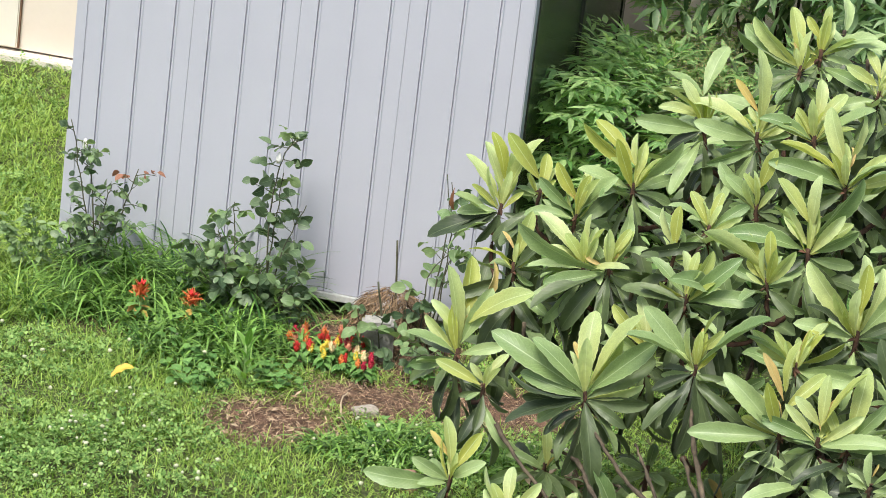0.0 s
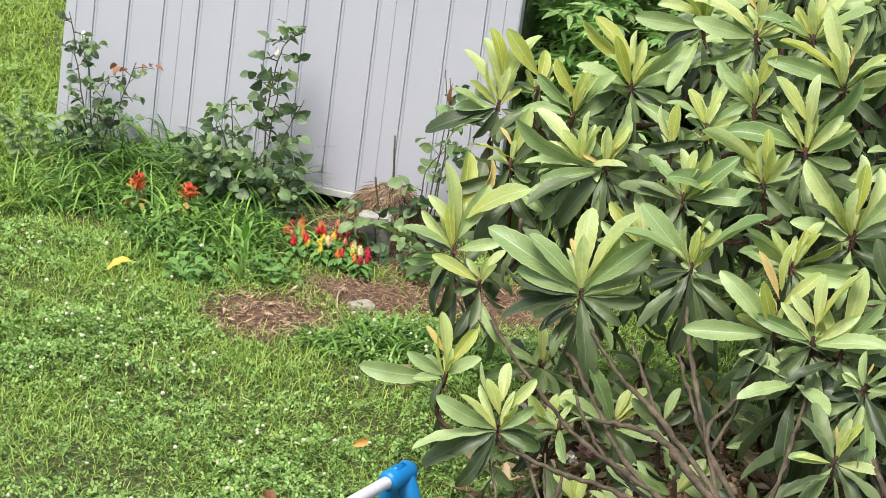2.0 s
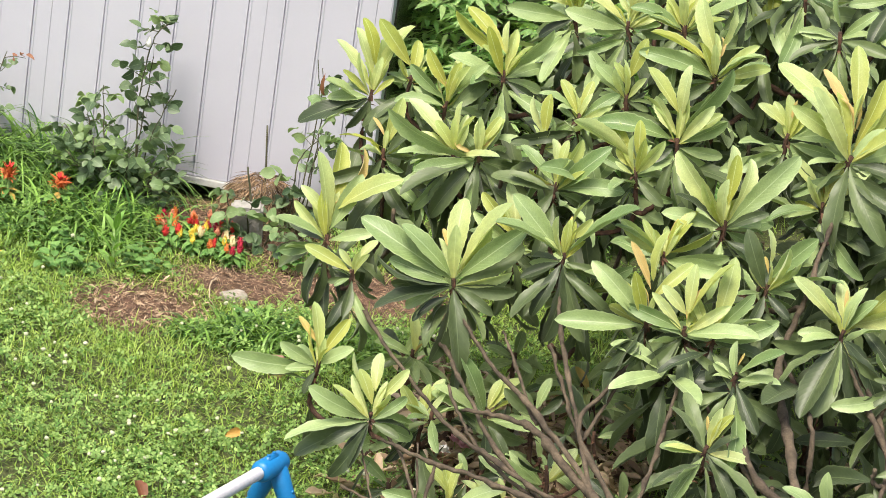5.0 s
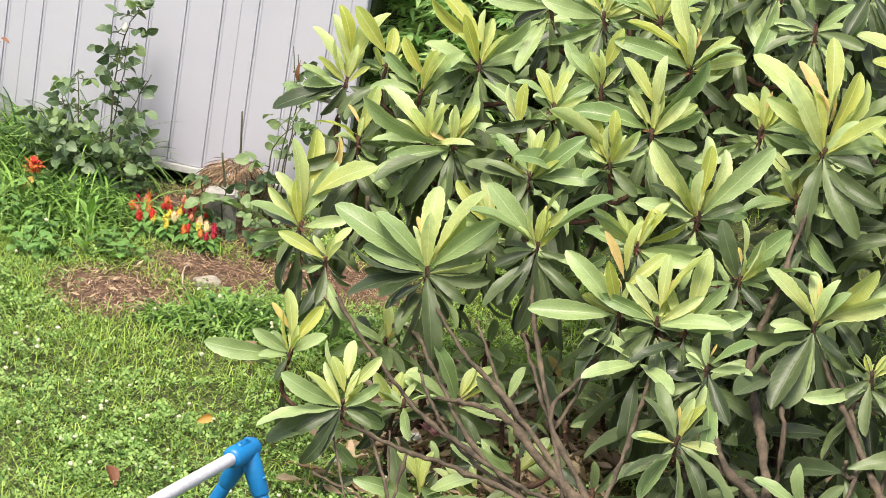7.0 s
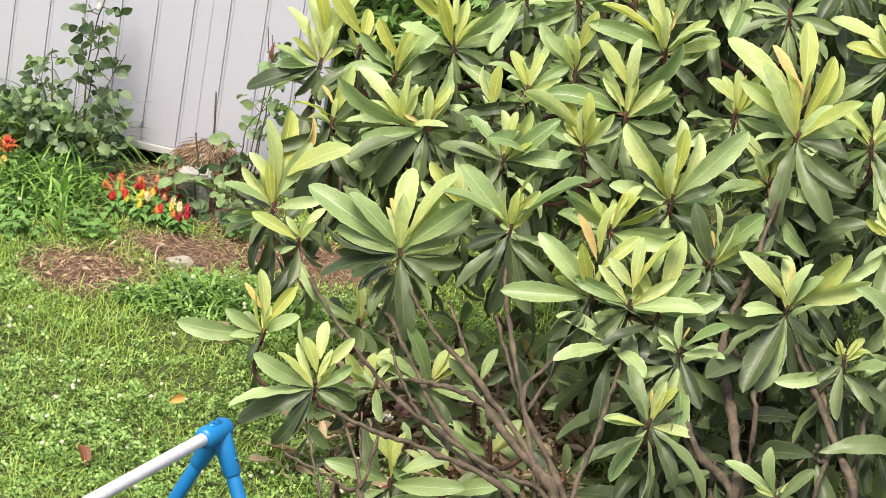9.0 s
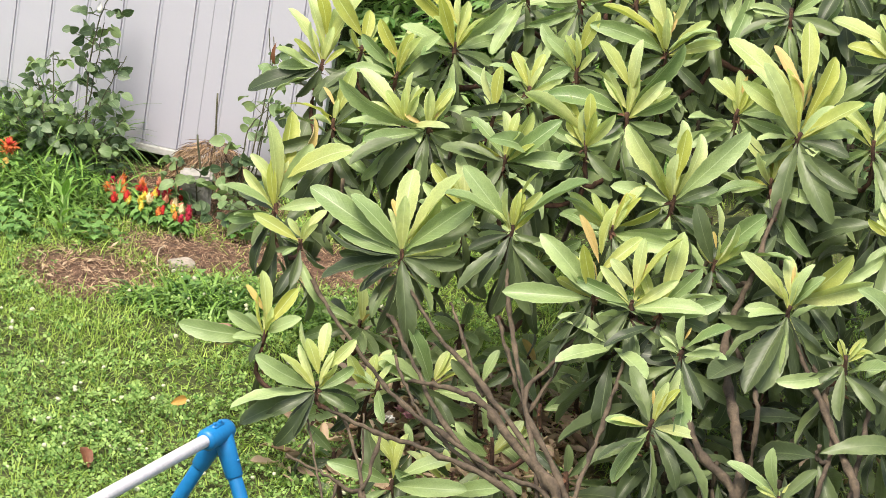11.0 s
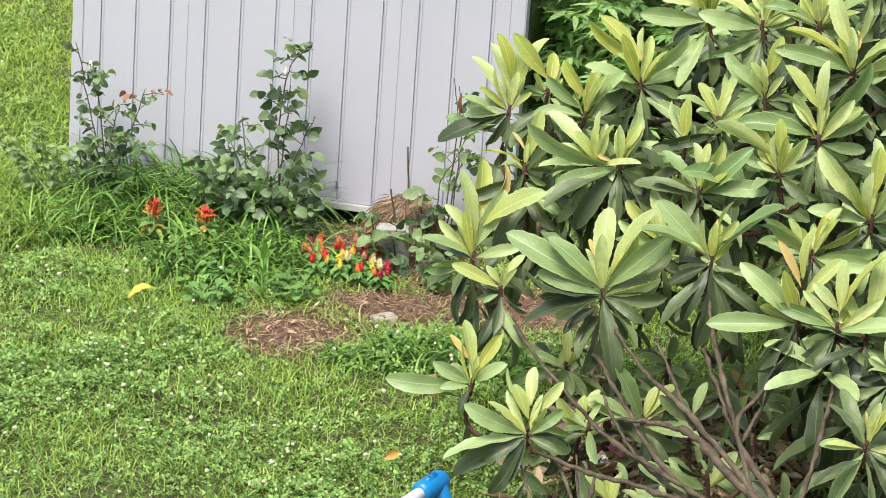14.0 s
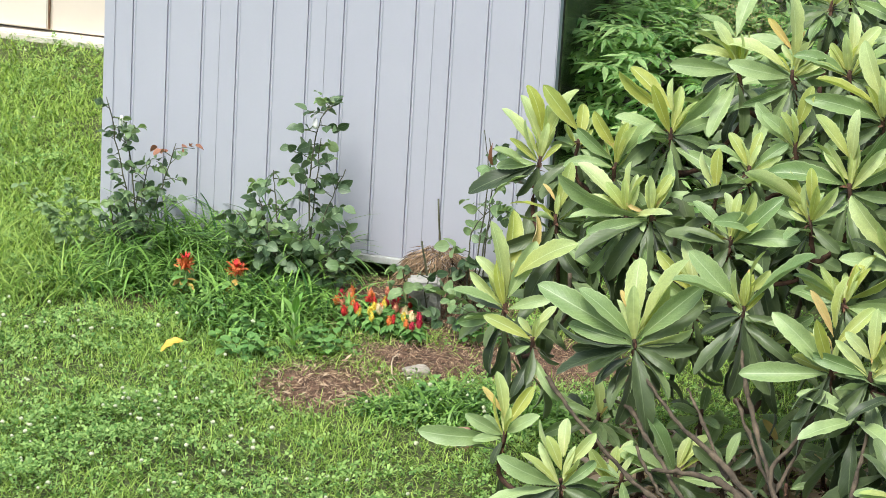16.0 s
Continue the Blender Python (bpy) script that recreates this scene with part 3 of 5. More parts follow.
# the open side of the bush: along it, up its slope, and out of it
ALONG, SLOPE, OUTWARD = Vector((0.996, 0.092, 0.0)), Vector((-0.030, 0.322, 0.946)), Vector((0.087, -0.942, 0.323))


def shoot(x, y, z, young=(), bud=(), grown=(), old=()):
    """One leafy shoot tip. Each leaf: degrees from upright as it leans along the bush, and metres long."""
    p = Vector((x, y, z))

    def place(deg, length, lo, hi, lift=0.0):
        a, t = radians(deg), radians(random.uniform(lo, hi))
        d = (ALONG * math.sin(a) + SLOPE * math.cos(a)) * math.cos(t) + OUTWARD * math.sin(t)
        face = OUTWARD * 0.75 + Vector((random.uniform(-0.6, 0.6), 0, 0.45 + random.uniform(-0.4, 0.5)))
        size = length * 1.02 / math.cos(t)
        base = p + d * 0.008 + SLOPE * lift * size * max(0.0, math.cos(a))
        reach = p + d * size - base
        return aim(base, reach, reach.length, random.gauss(0, 0.6), up=face), reach.length

    for leaves, kind, mat, lo, hi in ((young, "young", YOUNG, -10, 22), (bud, "bud", YOUNGEST, -8, 12), (grown, "grown", MIDDLE, 5, 35)):
        for deg, length in leaves:
            m, size = place(deg, length, lo, hi, random.uniform(0.05, 0.42) if kind == "young" else 0.38 if kind == "bud" else random.uniform(0, 0.2))
            if kind == "bud":
                m = m @ Matrix.Diagonal((0.62, 0.92, 1, 1))
            elif size > 0.19:
                m = m @ Matrix.Diagonal((0.84, 0.97, 0.9, 1))
            leaf_object(kind, mat, 6 if size < 0.10 and kind != "bud" else random.choice((0, 1, 2, 3) if kind != "grown" else (1, 3, 2)), m)
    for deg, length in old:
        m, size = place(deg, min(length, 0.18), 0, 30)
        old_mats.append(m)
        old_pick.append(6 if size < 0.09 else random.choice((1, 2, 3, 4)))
    lead = [length for _, length in (*young, *grown)] or [0.1]
    if z > 0.3 or x < -0.9:
        for k in range(4):
            m, size = place(random.choice((-1, 1)) * random.uniform(45, 125), sum(lead) / len(lead) * random.uniform(0.55, 0.85), -45, -10)
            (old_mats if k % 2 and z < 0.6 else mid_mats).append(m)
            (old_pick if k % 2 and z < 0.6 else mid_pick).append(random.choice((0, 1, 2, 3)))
        for k in range((9 if z > 0.55 and -0.8 < x < -0.2 else 6 if z > 0.6 else 4) if young else 0):
            m, size = place(random.gauss(0, 34), sum(lead) / len(lead) * random.uniform(0.4, 0.85), -35, 45)
            fresh_mats.append(m @ Matrix.Diagonal((0.78, 1, 1, 1)))
            fresh_pick.append(random.choice((0, 1, 3)))
    # a skirt of narrow hanging leaves under the tip
    if z > 0.36:
        for k in range(5):
            m, size = place(180 + random.uniform(-75, 75), random.uniform(0.09, 0.15), -10, 40)
            m = Matrix.Translation(SLOPE * -0.02) @ m @ Matrix.Diagonal((0.86, 1, 1, 1))
            if k != 2 and (z < 0.6 or k != 4):
                old_mats.append(m)
                old_pick.append(random.choice((1, 2, 4, 5)))
            else:
                mid_mats.append(m)
                mid_pick.append(random.choice((1, 2, 4, 5)))
    axis = Vector((random.uniform(-0.15, 0.15), -0.1, 1.0)).normalized()
    whorl(p - axis * 0.03 - OUTWARD * 0.04, axis, random.uniform(0.11, 0.16), 0, 1 if z > 0.45 else 0, 4 if z > 0.35 else 2, 70)
    tips.append((p, axis, TWIG))


random.seed(21)
# left edge
shoot(-1.238, 6.682, 0.757, young=[(-33, 0.150), (-19, 0.164), (-11, 0.081), (-6, 0.174), (8, 0.131), (15, 0.187)], bud=[], grown=[(-95, 0.097)],
      old=[(-114, 0.177), (-111, 0.125), (175, 0.090), (105, 0.063), (-157, 0.086), (-126, 0.072)])
shoot(-1.153, 6.687, 0.805, young=[(-34, 0.152), (3, 0.105)], bud=[], grown=[(115, 0.046)],
      old=[(166, 0.077)])
shoot(-1.055, 6.625, 0.783, young=[(-27, 0.134), (10, 0.147)], bud=[(-21, 0.091), (-6, 0.060)], grown=[(-50, 0.122), (-80, 0.118), (35, 0.131)],
      old=[(100, 0.070), (-132, 0.065)])
shoot(-0.940, 6.661, 0.864, young=[(-33, 0.184), (-47, 0.187), (-35, 0.087), (-7, 0.130), (5, 0.105)], bud=[], grown=[(-74, 0.126), (41, 0.152)],
      old=[(115, 0.092), (-144, 0.090), (162, 0.077)])
shoot(-1.169, 6.562, 0.662, young=[(-64, 0.118), (10, 0.136)], bud=[(-23, 0.098)], grown=[(3, 0.055), (123, 0.056)],
      old=[(-157, 0.069), (38, 0.085)])
# left side
shoot(-1.247, 6.435, 0.480, young=[(-9, 0.204), (0, 0.233), (-27, 0.135), (-4, 0.148), (35, 0.222)], bud=[(24, 0.233)], grown=[(19, 0.169), (-69, 0.121), (66, 0.105)],
      old=[(-150, 0.091), (143, 0.092)])
shoot(-1.163, 6.352, 0.442, young=[(-63, 0.124), (24, 0.099), (-32, 0.066)], bud=[], grown=[(-122, 0.043)],
      old=[(180, 0.086), (128, 0.072)])
shoot(-1.005, 6.530, 0.704, young=[(-45, 0.166), (-4, 0.121), (-32, 0.086), (-60, 0.099)], bud=[], grown=[(-88, 0.122)],
      old=[(-132, 0.081), (-177, 0.083)])
shoot(-0.949, 6.516, 0.712, young=[(20, 0.107)], bud=[(-69, 0.066), (27, 0.058)], grown=[(-80, 0.233), (-110, 0.136)],
      old=[(-121, 0.195), (-145, 0.170), (-180, 0.150), (161, 0.150), (141, 0.151), (118, 0.129)])
shoot(-0.928, 6.284, 0.492, young=[(-6, 0.200), (23, 0.224), (31, 0.161), (-16, 0.062)], bud=[(-21, 0.137)], grown=[(-62, 0.254), (-44, 0.162), (43, 0.201), (-76, 0.148)],
      old=[(-92, 0.204), (-108, 0.191), (-153, 0.153), (-127, 0.096), (112, 0.102), (55, 0.215), (136, 0.133), (178, 0.173), (164, 0.179), (87, 0.136)])
# low left
shoot(-1.185, 6.203, 0.272, young=[(-9, 0.145), (23, 0.127)], bud=[(-30, 0.132)], grown=[(-94, 0.187), (-62, 0.091), (50, 0.088), (-93, 0.062)],
      old=[(-157, 0.062)])
shoot(-1.030, 6.068, 0.232, young=[(-27, 0.148), (-2, 0.149), (-17, 0.112), (29, 0.136), (33, 0.070)], bud=[], grown=[(-103, 0.184), (-73, 0.136)],
      old=[(-160, 0.15), (-120, 0.190), (-127, 0.115), (-153, 0.119), (109, 0.069)])
# inner
shoot(-0.946, 6.228, 0.148, young=[], bud=[], grown=[(-76, 0.061)],
      old=[(159, 0.149), (132, 0.183)])
shoot(-0.889, 6.273, 0.218, young=[], bud=[], grown=[(-27, 0.065)],
      old=[(-3, 0.100), (-92, 0.082), (-119, 0.137), (109, 0.164), (113, 0.067)])
shoot(-0.983, 6.146, 0.049, young=[], bud=[], grown=[(-46, 0.095), (11, 0.033)],
      old=[(-127, 0.124), (-131, 0.086)])
shoot(-0.812, 6.128, 0.117, young=[], bud=[], grown=[(-22, 0.062)],
      old=[(-137, 0.061), (72, 0.086), (-169, 0.132)])
shoot(-0.702, 6.231, 0.250, young=[], bud=[], grown=[(13, 0.093)],
      old=[(49, 0.072), (-27, 0.064), (-55, 0.087)])
shoot(-0.645, 6.122, 0.172, young=[], bud=[], grown=[(-18, 0.043)],
      old=[(-74, 0.068), (13, 0.092)])
shoot(-0.562, 6.184, 0.247, young=[], bud=[], grown=[(68, 0.062)],
      old=[(-37, 0.150)])
shoot(-0.472, 6.056, 0.161, young=[], bud=[], grown=[],
      old=[(40, 0.094), (-1, 0.073), (-55, 0.085), (87, 0.097)])
shoot(-0.710, 6.064, 0.100, young=[], bud=[], grown=[(113, 0.022)],
      old=[(-45, 0.074), (125, 0.086)])
shoot(-0.914, 6.046, -0.008, young=[], bud=[], grown=[],
      old=[(-60, 0.095), (28, 0.078), (59, 0.104)])
# middle
shoot(-0.703, 6.306, 0.590, young=[(9, 0.144), (-39, 0.088), (29, 0.107)], bud=[(-28, 0.061), (3, 0.104)], grown=[(-45, 0.172), (42, 0.201), (-64, 0.159), (42, 0.020)],
      old=[(-159, 0.131), (175, 0.186), (158, 0.183), (103, 0.113), (-120, 0.097)])
shoot(-0.811, 6.521, 0.763, young=[(-24, 0.122), (-2, 0.117)], bud=[], grown=[(20, 0.065), (-81, 0.056)],
      old=[(-84, 0.068)])
shoot(-0.759, 6.439, 0.699, young=[(21, 0.123), (-6, 0.118), (5, 0.113), (-65, 0.075), (40, 0.054)], bud=[], grown=[(44, 0.139), (-42, 0.126), (76, 0.145)],
      old=[(-76, 0.106), (-81, 0.148), (-150, 0.082)])
shoot(-0.748, 6.569, 0.825, young=[(-27, 0.102), (11, 0.098), (-34, 0.031)], bud=[], grown=[(-49, 0.109), (43, 0.110)],
      old=[(144, 0.072)])
shoot(-0.655, 6.610, 0.881, young=[(-23, 0.086), (10, 0.137)], bud=[(-1, 0.092)], grown=[(-51, 0.135), (-45, 0.100)],
      old=[(104, 0.055)])
shoot(-0.594, 6.468, 0.759, young=[(-54, 0.179), (-35, 0.149), (-45, 0.075), (-3, 0.118)], bud=[], grown=[(14, 0.075)],
      old=[(-145, 0.061), (-125, 0.102), (130, 0.088)])
shoot(-0.522, 6.529, 0.823, young=[(-27, 0.182), (-1, 0.167), (-33, 0.121)], bud=[(5, 0.101)], grown=[(30, 0.201), (-73, 0.185), (58, 0.119)],
      old=[(133, 0.108), (-128, 0.067)])
shoot(-0.379, 6.384, 0.704, young=[(-43, 0.190), (1, 0.193), (1, 0.158), (23, 0.165), (-6, 0.086), (-44, 0.087)], bud=[], grown=[(-83, 0.134), (37, 0.232)],
      old=[(-115, 0.098), (55, 0.094), (-54, 0.123)])
# front
shoot(-0.262, 6.279, 0.617, young=[(-2, 0.134)], bud=[(-8, 0.085)], grown=[(32, 0.148), (63, 0.168), (87, 0.064)],
      old=[(-28, 0.130), (130, 0.071), (-164, 0.074)])
shoot(-0.493, 6.183, 0.526, young=[(-1, 0.197), (-46, 0.133), (29, 0.170)], bud=[(-18, 0.187), (-9, 0.084)], grown=[(-45, 0.168), (-95, 0.195), (-58, 0.081)],
      old=[(-41, 0.140), (-161, 0.097), (-148, 0.178)])
shoot(-0.409, 6.173, 0.526, young=[(0, 0.148), (21, 0.179), (-31, 0.111), (48, 0.094)], bud=[(-3, 0.063), (10, 0.111)], grown=[(-70, 0.133), (76, 0.140)],
      old=[(-150, 0.145), (-142, 0.255), (-152, 0.111)])
shoot(-0.349, 6.166, 0.525, young=[(8, 0.182)], bud=[(-1, 0.133), (9, 0.114)], grown=[(33, 0.128), (51, 0.135), (70, 0.146)],
      old=[(90, 0.132), (174, 0.108)])
shoot(-0.086, 6.233, 0.566, young=[(-44, 0.162), (-8, 0.126), (41, 0.185), (61, 0.186), (146, 0.076)], bud=[(-3, 0.105)], grown=[(9, 0.110), (29, 0.104), (-88, 0.092), (-95, 0.084)],
      old=[(-174, 0.167), (-158, 0.203), (156, 0.253), (133, 0.298), (-116, 0.144)])
shoot(-0.309, 5.952, 0.361, young=[(19, 0.127), (89, 0.095)], bud=[(-8, 0.078)], grown=[(-153, 0.137)],
      old=[(138, 0.128), (121, 0.228), (-27, 0.142), (-38, 0.117), (19, 0.090)])
shoot(-0.285, 6.099, 0.474, young=[], bud=[(11, 0.064)], grown=[(-10, 0.083), (45, 0.115), (77, 0.089), (-61, 0.056)],
      old=[(179, 0.108), (148, 0.114)])
# right
shoot(-0.147, 6.570, 0.846, young=[(-43, 0.281), (-3, 0.263), (-36, 0.190), (-54, 0.170), (18, 0.205), (33, 0.196)], bud=[(3, 0.153), (-7, 0.156), (-23, 0.236)], grown=[(-92, 0.090), (34, 0.104)],
      old=[(-132, 0.112), (154, 0.193), (91, 0.112), (-169, 0.227), (131, 0.175)])
shoot(0.016, 6.612, 0.849, young=[(-53, 0.128), (-40, 0.108), (-1, 0.127)], bud=[], grown=[(30, 0.106)],
      old=[(-151, 0.089), (141, 0.092)])
shoot(0.051, 6.179, 0.503, young=[(31, 0.072), (-17, 0.054), (55, 0.066)], bud=[], grown=[(-51, 0.083)],
      old=[(179, 0.115), (-125, 0.099)])
shoot(-0.024, 5.861, 0.290, young=[(1, 0.029), (35, 0.074), (-55, 0.057)], bud=[], grown=[(-54, 0.133), (-25, 0.113)],
      old=[(35, 0.106)])
shoot(-0.223, 6.802, 1.058, young=[], bud=[], grown=[(-84, 0.093), (46, 0.092), (-17, 0.103)],
      old=[(-119, 0.121), (-158, 0.120), (132, 0.145), (151, 0.081), (100, 0.109), (-80, 0.109)])
shoot(0.019, 6.797, 1.004, young=[(-60, 0.167), (-75, 0.106), (-5, 0.128), (-24, 0.105)], bud=[], grown=[(11, 0.069)],
      old=[(-151, 0.100), (-127, 0.057)])
shoot(0.105, 6.455, 0.700, young=[(-63, 0.077), (-2, 0.124), (-30, 0.092)], bud=[], grown=[(-136, 0.084)],
      old=[(-173, 0.142), (160, 0.112)])
shoot(0.160, 6.231, 0.516, young=[(-24, 0.099), (-5, 0.121)], bud=[], grown=[(-26, 0.175), (-119, 0.076)],
      old=[(-176, 0.149), (164, 0.121)])
# top
shoot(-0.473, 6.664, 0.948, young=[(-58, 0.174), (-23, 0.130), (11, 0.181), (-20, 0.186)], bud=[(8, 0.105), (5, 0.078)], grown=[(42, 0.121), (-73, 0.174)],
      old=[(124, 0.111), (-127, 0.107)])
shoot(-0.690, 6.746, 1.007, young=[(-55, 0.185), (-1, 0.199), (-23, 0.079)], bud=[(9, 0.114), (-28, 0.155)], grown=[(48, 0.083), (-86, 0.137)],
      old=[(-135, 0.109), (121, 0.099), (178, 0.103)])
shoot(-0.815, 6.766, 1.004, young=[(-49, 0.138), (-30, 0.122), (-62, 0.112), (-17, 0.067)], bud=[], grown=[(-91, 0.149)],
      old=[(-122, 0.090), (-155, 0.104)])
shoot(-0.631, 6.878, 1.143, young=[(-13, 0.158), (-53, 0.157), (23, 0.041)], bud=[(-19, 0.075)], grown=[(-69, 0.164), (-62, 0.166), (-146, 0.085)],
      old=[(-117, 0.115), (116, 0.086), (-178, 0.102)])
shoot(-0.594, 6.915, 1.181, young=[(3, 0.115), (-26, 0.097)], bud=[(8, 0.057)], grown=[(55, 0.126), (66, 0.155), (94, 0.077)],
      old=[(138, 0.090)])
shoot(-0.564, 6.748, 1.022, young=[(-34, 0.091), (1, 0.148), (6, 0.072), (25, 0.137)], bud=[], grown=[(50, 0.148), (-62, 0.127)],
      old=[(138, 0.069), (-140, 0.068)])
shoot(-0.320, 6.867, 1.129, young=[(-22, 0.131), (8, 0.122), (-55, 0.091)], bud=[(-6, 0.077)], grown=[(-93, 0.104), (66, 0.106)],
      old=[(-161, 0.104), (130, 0.100), (-134, 0.139)])
shoot(-0.120, 6.919, 1.145, young=[(-22, 0.132), (8, 0.123), (-60, 0.101)], bud=[(-10, 0.077)], grown=[(56, 0.098), (-107, 0.104)],
      old=[(140, 0.104), (-158, 0.122)])
shoot(-0.446, 6.850, 1.121, young=[(-17, 0.116), (10, 0.110), (-50, 0.100)], bud=[], grown=[(-107, 0.103), (88, 0.091)],
      old=[(-161, 0.103), (151, 0.122)])
# lesser shoots that fill the gaps between the leading ones
rq = random.Random(8)
for k in range(240):
    x, z = rq.uniform(-1.0, 0.25), rq.uniform(0.52, 1.2)
    near = sorted(tips, key=lambda c: math.hypot(c[0].x - x, c[0].z - z))[:3]
    if math.hypot(near[0][0].x - x, near[0][0].z - z) < 0.105 or z > 0.86 + 0.42 * (x + 1.1) or (x > -0.1 and z < 0.95):
        continue
    if math.hypot(near[2][0].x - x, near[2][0].z - z) > 0.24:
        continue
    random.seed(3000 + k)
    shoot(x, sum(c[0].y for c in near) / 3 + 0.06, z, young=[(rq.gauss(0, 28), rq.uniform(0.08, 0.15)) for _ in range(4)],
          bud=[(rq.gauss(0, 10), rq.uniform(0.06, 0.1))], grown=[(rq.choice((-1, 1)) * rq.uniform(40, 100), rq.uniform(0.09, 0.14)) for _ in range(3)],
          old=[(180 + rq.gauss(0, 50), rq.uniform(0.08, 0.13)) for _ in range(2)])
# leafy inside of the bush, behind the front shoots
rng = random.Random(5)
for k in range(300):
    y = rng.uniform(5.95, 7.7)
    x = rng.uniform(-1.18, 0.8)
    top = min(1.25, 0.30 + (y - 5.87) * 0.82) + 0.05 * x
    z = top - rng.uniform(0.06, 0.5) * (0.5 + 0.7 * min(1, max(0, y - 6.0)))
    if z < 0.07 or (z < 0.36 and rng.random() < (0.93 if x < -0.6 else 0.4)) or (x < -0.95 and y > 6.95) or (x < -0.5 and z < 0.5 and y < 7.2) or (x < -0.5 and y < 6.65 and z < 0.6 and k % 3) or (x > 0.1 and y < 6.4 and (k % 2 or z < 0.45)):
        continue
    random.seed(1000 + k)
    young = rng.random()
    whorl((x, y, z), (rng.uniform(-0.5, 0.5), -0.3, 1), rng.uniform(0.12, 0.18), 0, 4 if young < 0.4 and ((y > 6.5 and z > 0.5) or x < -0.35) else 0, 6, 80)
    if k % 3 == 0:
        tips.append((Vector((x, y, z)), Vector((0, -0.2, 1)).normalized(), BARK))
# dark hanging older leaves deep in the foot of the bush, deepening its shade
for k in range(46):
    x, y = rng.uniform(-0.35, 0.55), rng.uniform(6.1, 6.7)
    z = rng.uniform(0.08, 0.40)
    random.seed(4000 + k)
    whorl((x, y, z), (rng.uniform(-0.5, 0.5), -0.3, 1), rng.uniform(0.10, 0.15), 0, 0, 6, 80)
    if k % 3 == 0:
        tips.append((Vector((x, y, z)), Vector((0, -0.2, 1)).normalized(), BARK))
# low pale shoots among the bare boughs
for x, y, z, lean in LOW_SHOOTS:
    random.seed(int(5000 + 1000 * x))
    shoot(x, y, z, young=[(lean + random.uniform(-30, 30), random.uniform(0.09, 0.13)) for _ in range(3)], grown=[(lean + random.choice((-1, 1)) * random.uniform(50, 110), random.uniform(0.09, 0.15)) for _ in range(4)],
          old=[(180 + random.uniform(-50, 50), random.uniform(0.08, 0.12)) for _ in range(2)])
# low suckers at the foot of the bush; darker leaves rightwards stand for shade
for k in range(30):
    x, y, z = rng.uniform(-1.05, 0.1), rng.uniform(6.1, 6.75), rng.uniform(0.05, 0.28)
    random.seed(2000 + k)
    whorl((x, y, z), (rng.uniform(-0.5, 0.5), -0.5, 1), rng.uniform(0.08, 0.125), 2 if k % 3 == 0 and x < -0.45 else 0, 5 if x < -0.45 else 1, 1 if x < -0.45 else 5, 70)
    tips.append((Vector((x, y, z)), Vector((0, -0.2, 1)).normalized(), TWIG))
# the wood that carries the shoots: from the lowest up, each springs from the nearest wood below it
for p, axis, wood in sorted(tips, key=lambda c: c[0].z):
    q = min([c for c in limb_points if c.z < p.z - 0.02] or limb_points, key=lambda c: (c - p).length + 0.4 * abs(c.x - p.x))
    reach = (p - q).length
    mid = p - axis * min(0.12, reach * 0.5)
    line = spline([q, q * 0.55 + mid * 0.45 + Vector((0, 0, -0.12 * reach)), mid, p + axis * (0.012 if wood is BARK else 0.02)], 5, 0.002)
    bm = bmesh.new()
    tube(bm, line, 0.0052 + 0.006 * min(1, reach), 0.0045 if wood is BARK else 0.0046, 7, 0.5)
    part("twig", local(bm, bush), wood, bush)
    limb_points += line[4:-4]
shift = Matrix.Translation(-B0)
# dry brown scales left round the shoot tips
rb = random.Random(17)
scales = []
for p, axis, wood in tips:
    if wood is TWIG:
        for k in range(16):
            q = p - axis * rb.uniform(-0.012, 0.075)
            scales.append(shift @ aim(q, (rb.gauss(0, 1), rb.gauss(0, 1), rb.uniform(-1.0, 1.2)), rb.uniform(0.008, 0.024), rb.uniform(-1, 1)))
part("dry_scale", scatter("dry_scale", [small_leaf(1.0, 0.35, 0.8, 0.5, 3)], scales), DRY_SCALE, bush, "dry reddish-brown bud scales")["kind"] = "stuff"
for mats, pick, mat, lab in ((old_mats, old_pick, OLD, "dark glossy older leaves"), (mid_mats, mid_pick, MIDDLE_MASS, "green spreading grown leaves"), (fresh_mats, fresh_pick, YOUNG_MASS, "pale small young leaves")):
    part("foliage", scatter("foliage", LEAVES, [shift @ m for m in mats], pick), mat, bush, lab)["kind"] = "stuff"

# ---- roses ----
ROSE_SHAPES = [small_leaf(1.0, 0.76, b, 0.3, 6, 0.68) for b in (0.2, 0.5, 1.0)]


